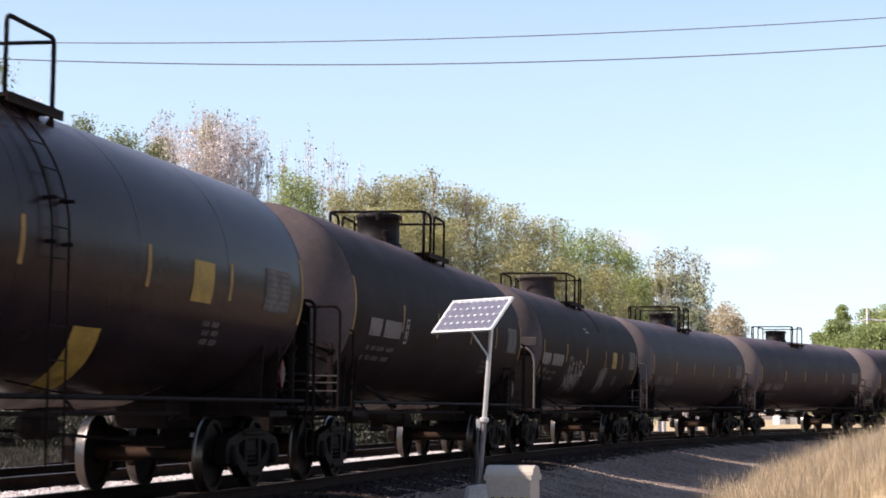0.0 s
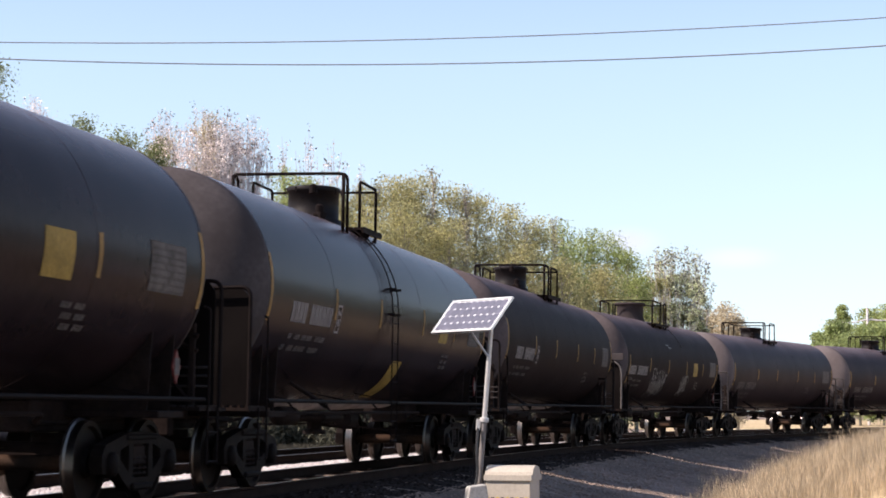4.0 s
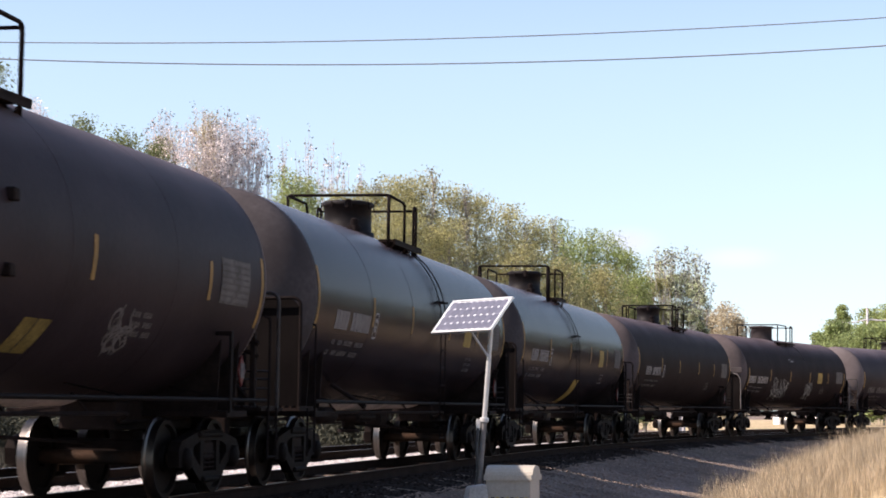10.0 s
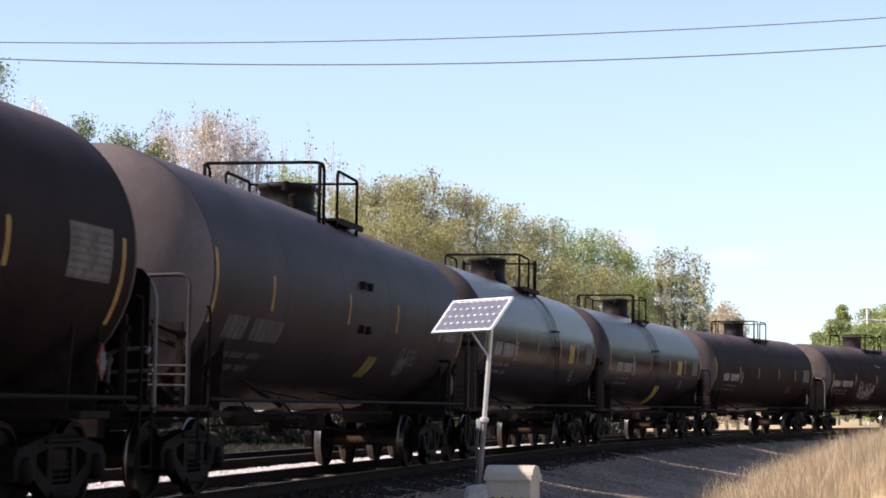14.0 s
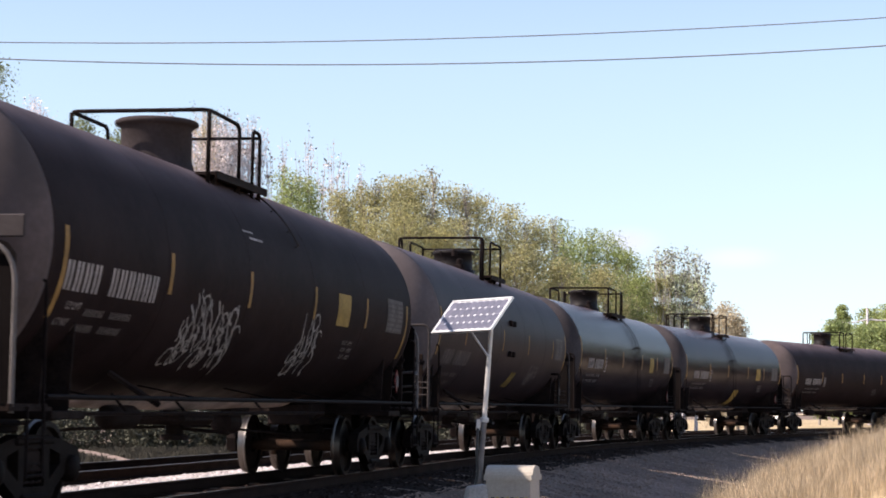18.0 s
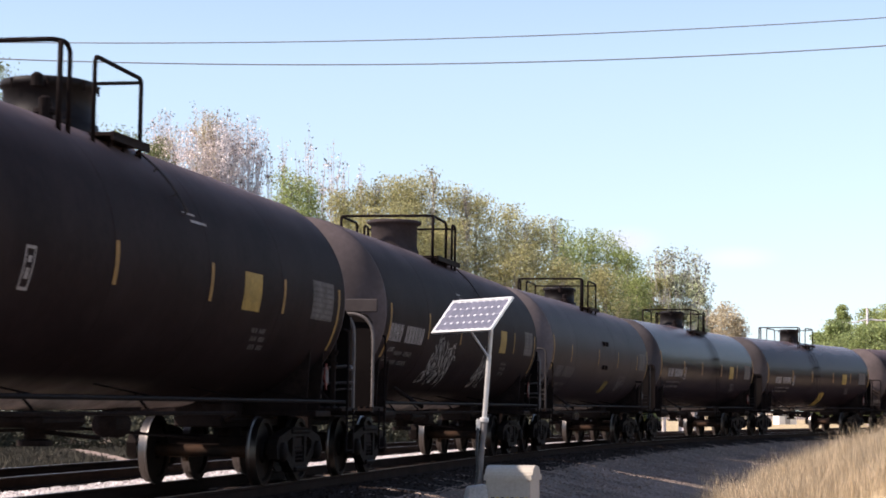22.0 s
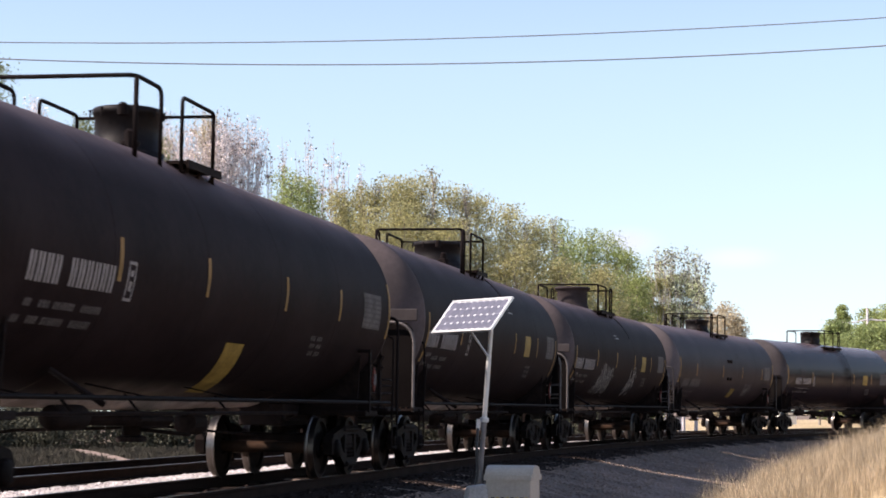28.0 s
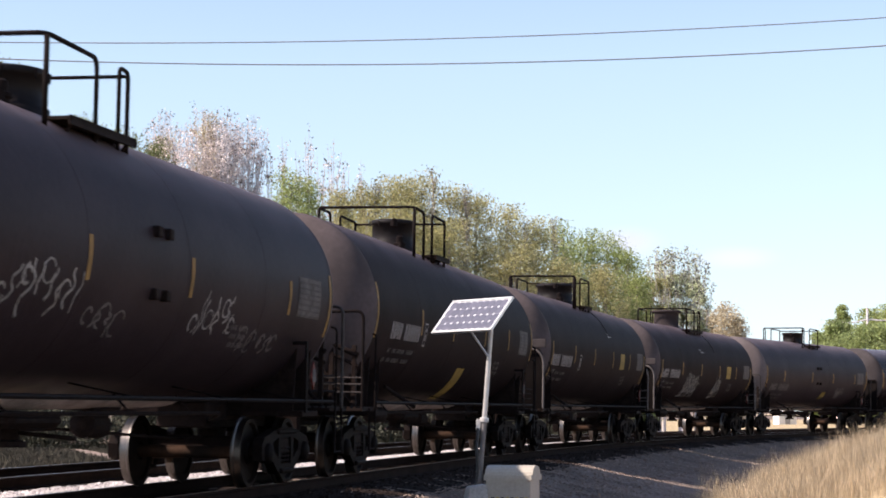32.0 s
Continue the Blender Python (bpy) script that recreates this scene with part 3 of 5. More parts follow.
def side_frame(bm):
    """Cast side frame of a truck, bolster window open, pedestals over the bearings."""
    out = [(-1.12, 0.36), (-1.15, 0.55), (-1.05, 0.66), (-0.62, 0.74), (-0.3, 0.79), (0.3, 0.79), (0.62, 0.74), (1.05, 0.66), (1.15, 0.55), (1.12, 0.36), (1.0, 0.36),
           (0.98, 0.5), (0.78, 0.5), (0.74, 0.4), (0.38, 0.2), (0.28, 0.16), (-0.28, 0.16), (-0.38, 0.2), (-0.74, 0.4), (-0.78, 0.5), (-0.98, 0.5), (-1.0, 0.36)]
    hole = [(-0.24, 0.3), (-0.24, 0.66), (0.24, 0.66), (0.24, 0.3)]
    left = [(-0.36, 0.36), (-0.62, 0.5), (-0.62, 0.6), (-0.36, 0.66)]
    right = [(0.36, 0.66), (0.62, 0.6), (0.62, 0.5), (0.36, 0.36)]
    plate(bm, out, [hole, left, right], -0.07, 0.07)
    box(bm, -0.45, 0.45, -0.1, 0.1, 0.7, 0.77, 0.02)
    box(bm, -0.3, 0.3, -0.11, 0.11, 0.17, 0.24, 0.02)


def spring_nest(bm):
    for x in (-0.15, 0.0, 0.15):
        pts = [(x + 0.06 * math.cos(a), 0.06 * math.sin(a), 0.25 + a / (2 * math.pi) * 0.055) for a in np.linspace(0, 10 * math.pi, 50)]
        tube(bm, pts, 0.016, 5)


def bearing_cap(bm):
    lathe(bm, [(0.13, -0.1), (0.14, -0.02), (0.13, 0.05), (0.1, 0.07), (0.05, 0.085)], 14, ALONG_Y)


def bolster(bm):
    box(bm, -0.2, 0.2, -1.05, 1.05, 0.42, 0.66, 0.03)
    lathe(bm, [(0.2, 0.66), (0.2, 0.76)], 16)


def wheel_shape(bm):
    w = [(0.08, 0.07), (0.12, 0.06), (0.13, -0.05), (0.37, -0.02), (0.39, -0.06), (WHEEL_R + 0.027, -0.055), (WHEEL_R + 0.024, -0.03), (WHEEL_R, -0.015), (WHEEL_R - 0.004, 0.075), (0.4, 0.08), (0.38, 0.03), (0.16, 0.04), (0.14, 0.09), (0.08, 0.09)]
    lathe(bm, w, 40, ALONG_Y)
    bmesh.ops.recalc_face_normals(bm, faces=bm.faces)
    for f in bm.faces:
        c = f.calc_center_median()
        if math.hypot(c.x, c.z) > WHEEL_R - 0.012 and len(f.verts) == 4:
            f.material_index = 1


def axle_shape(bm):
    lathe(bm, [(0.07, -1.1), (0.075, -0.9), (0.09, -0.72), (0.085, -0.3), (0.08, 0), (0.085, 0.3), (0.09, 0.72), (0.075, 0.9), (0.07, 1.1)], 18, ALONG_Y)


def brake_beam(bm):
    tube(bm, [(0, -0.85, 0.36), (0.12, 0, 0.4), (0, 0.85, 0.36)], 0.03, 6)
    for y in (-0.74, 0.74):
        box(bm, -0.09, 0.0, y - 0.04, y + 0.04, 0.26, 0.5, 0.01)


WHEELS, TRUCKS = [], []


def build_truck(car, x):
    """Two-axle truck: side frames, springs, bolster and turning wheelsets."""
    tk = part("truck", mesh_of("bolster", bolster), GEAR_BLACK, car, "grimy four-wheel truck", pose(x, 0, 0))
    TRUCKS.append((tk, car, x))
    for y in (-1.0, 1.0):
        part("side_frame", mesh_of("side_frame", side_frame), TRUCK_STEEL, tk, "dusty cast side frame", pose(0, y, 0))
        part("spring_nest", mesh_of("spring_nest", spring_nest), GEAR_BLACK, tk, "coil springs", pose(0, y, 0))
        for ax in (-AXLE_X, AXLE_X):
            part("bearing_cap", mesh_of("bearing_cap", bearing_cap), TRUCK_STEEL, tk, "bearing end cap", pose(ax, y * 1.06, WHEEL_R, 0, 0, 0 if y > 0 else 180), smooth=True)
    for ax, turn in ((-AXLE_X, 0), (AXLE_X, 180)):
        part("brake_beam", mesh_of("brake_beam", brake_beam), BRAKE_RUST, tk, "brake beam with shoes", pose(ax * 0.42, 0, 0, 0, 0, turn))
        for y, flip in ((0.755, 0), (-0.755, 180)):
            me = mesh_of("wheel", wheel_shape)
            if not me.materials:
                me.materials.append(WHEEL_STEEL)
                me.materials.append(TREAD)
            WHEELS.append((part("wheel", mesh_of("wheel", wheel_shape), WHEEL_STEEL, tk, "worn steel wheel", pose(ax, y, WHEEL_R, 0, 0, flip)), flip))
        part("axle", mesh_of("axle", axle_shape), AXLE_RUST, tk, "rusty steel axle", pose(ax, 0, WHEEL_R), smooth=True)


def stub_sill(bm):
    box(bm, 5.6, 8.5, -0.34, 0.34, 0.78, 1.12, 0.02)
    box(bm, 8.3, 8.5, -0.5, 0.5, 0.7, 1.16, 0.02)


def coupler(bm):
    box(bm, 8.45, 8.85, -0.075, 0.075, 0.8, 0.95, 0.02)
    box(bm, 8.8, 9.0, -0.16, 0.12, 0.72, 1.03, 0.04)


def saddle(bm):
    """Plates that carry the tank over a truck."""
    for x in (6.55, 7.25):
        out = [(-1.25, 1.02)] + [(R * math.sin(a), ZC - R * math.cos(a)) for a in np.linspace(-1.05, 1.05, 12)] + [(1.25, 1.02)]
        bm2 = bmesh.new()
        plate(bm2, [(a, b) for a, b in out], [], -0.012, 0.012)
        bmesh.ops.rotate(bm2, verts=bm2.verts, cent=(0, 0, 0), matrix=Matrix.Rotation(math.pi / 2, 3, "Z"))
        bmesh.ops.translate(bm2, verts=bm2.verts, vec=(x, 0, 0))
        me = bpy.data.meshes.new("tmp")
        bm2.to_mesh(me)
        bm2.free()
        bm.from_mesh(me)
        bpy.data.meshes.remove(me)
    box(bm, 6.5, 7.3, -1.4, 1.4, 0.94, 1.02, 0.01)


def end_platform(bm):
    box(bm, 7.55, 8.5, -1.5, 1.5, 1.02, 1.06)


def end_grating(bm):
    for y in np.arange(-1.45, 1.5, 0.1):
        box(bm, 7.6, 8.45, y, y + 0.03, 1.055, 1.085)


def end_handrail(bm, wide):
    """Arched grab rail at the corner of the end platform."""
    r = 0.42 if wide else 0.14
    tube(bm, fillet([(8.36, -0.45, 2.5), (8.36, -1.46, 2.53), (8.36, -1.46, 1.0)], r, 7), 0.024, 8)
    tube(bm, [(8.36, -0.45, 1.06), (8.36, -0.45, 2.51)], 0.024, 8)


def shield_flange(bm):
    """Dusty lip along the top of a head shield."""
    box(bm, 8.262, 8.29, -1.5, 1.5, 2.545, 2.75, 0.012)


def end_board(bm):
    """Flat pale board on the trailing head shield."""
    box(bm, 8.277, 8.297, -0.57, 0.57, 1.33, 2.38, 0.008)


def corner_plate(bm):
    """Flat bar bolted to the corner post of the grab rail."""
    box(bm, 8.26, 8.34, -1.5, -1.47, 1.64, 2.16, 0.004)
    for z in (1.7, 2.1):
        lathe(bm, [(0.02, -0.02), (0.02, 0.02)], 6, Matrix.Translation((8.3, -1.49, z)) @ ALONG_Y)


def corner_ladder(bm):
    """Sill steps with a low hand loop."""
    for x in (7.78, 8.14):
        tube(bm, [(x, -1.52, 0.42), (x, -1.52, 1.06)], 0.016, 6)
    for z in (0.45, 0.78):
        tube(bm, [(7.78, -1.52, z), (8.14, -1.52, z)], 0.013, 6)
    tube(bm, fillet([(7.8, -1.52, 1.06), (7.8, -1.52, 2.18), (7.72, -1.46, 2.2)], 0.05), 0.016, 6)


def end_posts(bm):
    """Upright angles and raking braces of the end frame."""
    for y, z in ((-1.24, 2.02), (-0.88, 2.1), (-0.5, 2.2)):
        box(bm, 7.98, 8.05, y - 0.035, y + 0.035, 1.06, z, 0.006)
    tube(bm, [(8.02, -0.3, 2.3), (8.02, -1.3, 1.86)], 0.045, 6)
    tube(bm, [(8.02, -0.35, 2.12), (8.02, -1.3, 1.7)], 0.03, 6)
    tube(bm, [(8.02, -0.5, 1.9), (8.02, -1.24, 1.1)], 0.025, 6)


def cross_pipe(bm):
    """Worn pipes across the end, above the platform."""
    for z in (1.3, 1.42, 1.52):
        tube(bm, [(8.2, -1.4, z), (8.2, 1.4, z)], 0.015, 6)


def head_shield(bm):
    """Half-height plate in front of the lower half of a tank end."""
    out = [(-1.42, 1.06), (-1.42, 2.4), (-1.34, 2.5), (-1.2, 2.54), (1.2, 2.54), (1.34, 2.5), (1.42, 2.4), (1.42, 1.06)]
    plate(bm, out, [], -0.008, 0.008)
    bmesh.ops.rotate(bm, verts=bm.verts, cent=(0, 0, 0), matrix=Matrix.Rotation(math.pi / 2, 3, "Z"))
    bmesh.ops.translate(bm, verts=bm.verts, vec=(8.268, 0, 0))


def side_post(bm):
    """Flat upright bar from the side pipe to the tank."""
    box(bm, -0.04, 0.04, -1.53, -1.5, 1.0, 1.95, 0.004)
    box(bm, -0.04, 0.04, -1.52, -1.33, 1.9, 1.95)


def brake_wheel(bm):
    tube(bm, [(8.36 + 0.0, 0.62 + 0.28 * math.cos(a), 1.75 + 0.28 * math.sin(a)) for a in np.linspace(0, 2 * math.pi, 22)], 0.018, 6)
    for a in (0.3, 1.9, 3.4, 5.0):
        tube(bm, [(8.32, 0.62, 1.75), (8.36, 0.62 + 0.28 * math.cos(a), 1.75 + 0.28 * math.sin(a))], 0.012, 5)
    box(bm, 8.1, 8.32, 0.5, 0.74, 1.1, 1.9, 0.02)


def end_piping(bm):
    """Bent air pipes, a lever and a release rod above the end platform."""
    tube(bm, fillet([(8.26, -0.35, 1.3), (8.26, -1.05, 1.42), (8.2, -1.5, 1.44)], 0.07), 0.02, 6)
    tube(bm, fillet([(8.2, -1.0, 1.2), (8.2, -1.02, 1.64), (8.1, -1.5, 1.68), (7.95, -1.52, 1.62)], 0.1), 0.022, 6)
    tube(bm, fillet([(8.3, -0.4, 1.2), (8.3, -1.1, 1.3), (8.25, -1.3, 1.34), (8.1, -1.5, 1.34)], 0.06), 0.016, 6)
    tube(bm, [(8.24, -0.9 + 0.07 * math.cos(0), 1.5), (8.24, -0.9, 1.6), (8.24, -0.98, 1.62), (8.24, -1.04, 1.55), (8.24, -1.0, 1.48)], 0.014, 6)


def air_hose(bm):
    tube(bm, fillet([(8.5, -0.32, 0.86), (8.8, -0.36, 0.75), (8.85, -0.3, 0.4), (8.98, -0.2, 0.38)], 0.12), 0.022, 6)


def side_rail(bm):
    """Long grab pipe with brackets along one side of the tank."""
    y = -1.5
    tube(bm, [(-7.7, y, 1.15), (7.7, y, 1.15)], 0.026, 8)
    for x in np.linspace(-6.4, 6.4, 5):
        a = math.asin((ZC - 1.3) / R)
        tube(bm, [(x, y, 1.15), (x, math.copysign(R * math.cos(a), y) * 0.99, 1.3)], 0.01, 5)


def tank_skid(bm):
    box(bm, -0.55, 0.75, -0.36, 0.36, 0.82, 0.98, 0.06)


def belly_sump(bm):
    """Shallow sloped belly, lowest at the outlet."""
    xs, an = np.linspace(-4.6, 4.6, 17), np.linspace(-0.3, 0.3, 15)
    rows = []
    for x in xs:
        d = 0.09 + 0.05 * max(0.0, 1 - abs(x) / 4.6)
        rows.append([bm.verts.new((x, (R + d * math.cos(a / 0.3 * math.pi / 2) - 0.02) * math.sin(a), ZC - (R + d * math.cos(a / 0.3 * math.pi / 2) - 0.02) * math.cos(a))) for a in an])
    for p, q in zip(rows, rows[1:]):
        for k in range(len(an) - 1):
            bm.faces.new((p[k], p[k + 1], q[k + 1], q[k]))


def outlet_valve(bm):
    lathe(bm, [(0.19, 0.62), (0.19, 0.68), (0.12, 0.7), (0.12, 0.86), (0.2, 0.88), (0.2, 1.0)], 18, Matrix.Translation((0.15, 0, 0)))
    tube(bm, [(0.15, 0, 0.78), (0.15, -0.75, 0.72)], 0.025, 6)


def brake_pipe(bm):
    tube(bm, fillet([(-8.3, -0.32, 0.88), (-5.5, -0.4, 0.88), (-5, -0.75, 0.98), (5, -0.75, 0.98), (5.5, -0.4, 0.88), (8.3, -0.32, 0.88)], 0.2), 0.025, 6)
    for x in (-3.6, -1.6, 1.7, 3.8):
        tube(bm, [(x, -0.75, 0.98), (x, -0.55, 1.2)], 0.016, 5)


def brake_rod(bm):
    tube(bm, fillet([(-6.0, 0.1, 0.62), (-2.6, 0.35, 0.78), (2.4, 0.35, 0.78), (6.0, 0.1, 0.62)], 0.2), 0.02, 6)
    for x in (-3.6, -1.6, 1.7, 3.8):
        tube(bm, [(x, 0.35, 0.78), (x, 0.35, 1.2)], 0.018, 5)


def air_reservoir(bm):
    lathe(bm, [(0.04, -0.5), (0.12, -0.45), (0.14, -0.38), (0.14, 0.38), (0.12, 0.45), (0.04, 0.5)], 18, Matrix.Translation((-2.7, -0.3, 0.93)) @ ALONG_X)


def brake_cylinder(bm):
    lathe(bm, [(0.06, -0.32), (0.16, -0.28), (0.17, 0.2), (0.1, 0.26), (0.03, 0.6)], 16, Matrix.Translation((2.7, 0.1, 0.84)) @ ALONG_X)
    box(bm, 2.2, 3.1, -0.12, 0.32, 1.0, 1.16, 0.02)


def bottom_brace(bm):
    """Slanting strut from the tank's belly to the side pipe."""
    tube(bm, [(-0.1, -0.95, 1.42), (0.25, -1.4, 1.08)], 0.034, 6)


CROWN = ZC + R
RAIL_Z, RAIL_Y = 4.71, 0.9                        # height and half width of the railings on the tank's crown


def manway(bm, r, h, flare):
    """Fittings housing: a drum with a rolled rim, or a wider one that flares at foot and lip."""
    if flare:
        prof = [(r + 0.12, -0.22), (r + 0.05, -0.08), (r + 0.01, 0.02), (r, 0.08), (r, h - 0.11), (r + 0.05, h - 0.075), (r + 0.08, h - 0.06), (r + 0.08, h - 0.02), (r + 0.03, h + 0.005), (0.1, h + 0.03)]
    else:
        prof = [(r + 0.05, -0.2), (r + 0.05, 0.01), (r, 0.02), (r, h - 0.09), (r + 0.025, h - 0.085), (r + 0.03, h - 0.05), (r + 0.03, h - 0.015), (r + 0.01, h), (r - 0.05, h + 0.015), (0.1, h + 0.03)]
    lathe(bm, prof, 36, Matrix.Translation((0, 0, CROWN)))


def lid_bolt(bm):
    """Swing bolt with its nut."""
    tube(bm, [(-0.025, 0, -0.13), (-0.025, 0, -0.03)], 0.012, 6)
    lathe(bm, [(0.02, -0.01), (0.02, 0.01)], 6, Matrix.Translation((-0.025, 0, -0.035)))


def valve_arm(bm, r, h):
    """Short pipe with a capped valve on the rear of the housing."""
    z = CROWN + h - 0.08
    tube(bm, [(-r + 0.05, -0.12, z), (-r - 0.2, -0.16, z)], 0.035, 8)
    lathe(bm, [(0.03, -0.08), (0.065, -0.07), (0.065, 0.05), (0.03, 0.08)], 10, Matrix.Translation((-r - 0.2, -0.16, z)))


def relief_valve(bm, r, h):
    lathe(bm, [(0.09, -0.34), (0.09, -0.12), (0.12, -0.1), (0.12, -0.06), (0.07, -0.04), (0.07, 0.06), (0.03, 0.09)], 12, Matrix.Translation((-r - 0.3, -0.3, CROWN + 0.12)))
    tube(bm, [(-r - 0.5, -0.38, CROWN - 0.1), (-r - 0.5, -0.38, CROWN + 0.06)], 0.06, 8)


def lid_hinge(bm, r, h):
    box(bm, r - 0.04, r + 0.1, -0.1, 0.1, CROWN + h - 0.13, CROWN + h - 0.02, 0.02)
    tube(bm, [(r + 0.07, -0.15, CROWN + h - 0.05), (r + 0.07, 0.15, CROWN + h - 0.05)], 0.022, 6)


def top_platform(bm, x0, x1):
    """Grated walkway beside the housing, on brackets."""
    z = 3.93
    box(bm, x0, x1, -1.0, -0.7, z - 0.012, z + 0.006)
    for x in np.arange(x0 + 0.04, x1 - 0.03, 0.09):
        box(bm, x, x + 0.025, -1.0, -0.7, z + 0.004, z + 0.03)
    box(bm, x0, x1, -1.0, -0.97, z - 0.06, z + 0.035)
    for x in np.linspace(x0 + 0.15, x1 - 0.15, 3):
        tube(bm, [(x, -0.95, z - 0.02), (x, -0.86, z - 0.16)], 0.02, 6)


def top_railing(bm, r0, r1):
    """Rail behind the housing: a bar across, bent forward and down on both sides."""
    a = RAIL_Y
    tube(bm, fillet([(r1, -a, 3.78), (r1, -a, RAIL_Z - 0.02), (r0, -a, RAIL_Z), (r0, a, RAIL_Z), (r1, a, RAIL_Z - 0.02), (r1, a, 3.78)], 0.13, 5), 0.026, 8)
    for s in (-1, 1):
        tube(bm, [(r0 + 0.03, s * a, 3.78), (r0 + 0.03, s * a, RAIL_Z - 0.01)], 0.03, 8)


def front_railing(bm, f0, f1):
    """Loops ahead of the housing, tied by a bar across."""
    a = RAIL_Y
    for s in (-1, 1):
        tube(bm, fillet([(f0, s * a, 3.8), (f0, s * a, RAIL_Z), (f1, s * a, RAIL_Z - 0.02), (f1, s * a, 3.74)], 0.09), 0.025, 8)
    tube(bm, [(f1, -a, RAIL_Z - 0.06), (f1, a, RAIL_Z - 0.06)], 0.021, 8)


def side_ladder(bm):
    """Ladder from the walkway down the tank's side to below the pipe."""
    for sgn in (-1,):
        for x in (1.32, 1.72):
            pts = [(x, sgn * (R + 0.06) * math.cos(a), ZC + (R + 0.06) * math.sin(a)) for a in np.linspace(1.0, 0.0, 9)]
            pts += [(x, sgn * (R + 0.06), 1.6), (x, sgn * (R + 0.06), 0.5)]
            tube(bm, pts, 0.012, 6)
        for a in np.linspace(0.95, 0.05, 6):
            y, z = sgn * (R + 0.06) * math.cos(a), ZC + (R + 0.06) * math.sin(a)
            tube(bm, [(1.32, y, z), (1.72, y, z)], 0.0075, 5)
        for z in np.arange(0.55, 2.6, 0.31):
            tube(bm, [(1.32, sgn * (R + 0.06), z), (1.72, sgn * (R + 0.06), z)], 0.0075, 5)
        for x in (1.32, 1.72):
            for z in (2.55, 2.95):
                a = math.asin((z - ZC) / R)
                box(bm, x - 0.013, x + 0.013, min(sgn * R * math.cos(a) * 0.97, sgn * (R + 0.1)), max(sgn * R * math.cos(a) * 0.97, sgn * (R + 0.1)), z - 0.018, z + 0.018)


def ladder_bracket(bm, z):
    """Dark bracket block welded to the tank's side."""
    a = math.asin((z - ZC) / R)
    y = -R * math.cos(a)
    box(bm, -0.06, 0.06, y - 0.07, y + 0.06, z - 0.06, z + 0.06, 0.012)


def grab_bar(bm):
    """Thin bent bar from the walkway down the tank's shoulder."""
    pts = [(0.2 * (1 - t), -(R + 0.05) * math.cos(a), ZC + (R + 0.05) * math.sin(a)) for t, a in zip(np.linspace(1, 0, 8), np.linspace(0.92, 0.4, 8))]
    tube(bm, pts, 0.014, 6)
    for k in (2, 5, 7):
        x, y, z = pts[k]
        tube(bm, [(x, y, z), (x, y * 0.94, ZC + (z - ZC) * 0.94)], 0.012, 5)


def placard(bm):
    y = -1.535
    vs = [bm.verts.new(p) for p in ((-0.16, y, 0), (0, y, -0.2), (0.16, y, 0), (0, y, 0.2))]
    f = bm.faces.new(vs)
    e = bmesh.ops.extrude_face_region(bm, geom=[f])
    bmesh.ops.translate(bm, verts=[g for g in e["geom"] if isinstance(g, bmesh.types.BMVert)], vec=(0, 0.02, 0))
    bmesh.ops.recalc_face_normals(bm, faces=bm.faces)


def placard_panel(bm):
    box(bm, -0.09, 0.09, -1.545, -1.536, -0.09, 0.1)


# markings: thin painted patches that lie on the tank's curve, camera side
def patch(bm, x0, x1, z0, z1, lift=0.005, n=None, y_side=-1):
    a0, a1 = math.asin(max(-0.999, (z0 - ZC) / R)), math.asin(min(0.999, (z1 - ZC) / R))
    n = n or max(1, int(abs(a1 - a0) / 0.06))
    rows = []
    for i in range(n + 1):
        a = a0 + (a1 - a0) * i / n
        rows.append([bm.verts.new((x, y_side * (R + lift) * math.cos(a), ZC + (R + lift) * math.sin(a))) for x in (x0, x1)])
    for a, b in zip(rows, rows[1:]):
        bm.faces.new((a[0], a[1], b[1], b[0]) if y_side < 0 else (a[1], a[0], b[0], b[1]))


def stroke(bm, pts, w, lift=0.005):
    """A sprayed line on the tank's side through (x, z) points."""
    for (x0, z0), (x1, z1) in zip(pts, pts[1:]):
        d = math.hypot(x1 - x0, z1 - z0) or 1
        nx, nz = -(z1 - z0) / d * w / 2, (x1 - x0) / d * w / 2
        quad = []
        for x, z in ((x0 - nx, z0 - nz), (x1 - nx, z1 - nz), (x1 + nx, z1 + nz), (x0 + nx, z0 + nz)):
            a = math.asin(max(-0.99, min(0.99, (z - ZC) / R)))
            quad.append(bm.verts.new((x, -(R + lift) * math.cos(a), ZC + (R + lift) * math.sin(a))))
        bm.faces.new(quad)


def mark_bars(bm, x, z, chars, pitch, h, skip=(), frac=0.72):
    for i in range(chars):
        if i not in skip:
            for k in (0.0, 0.62):
                patch(bm, x + (i + k * frac) * pitch, x + (i + (k + 0.38) * frac) * pitch, z - h / 2, z + h / 2)


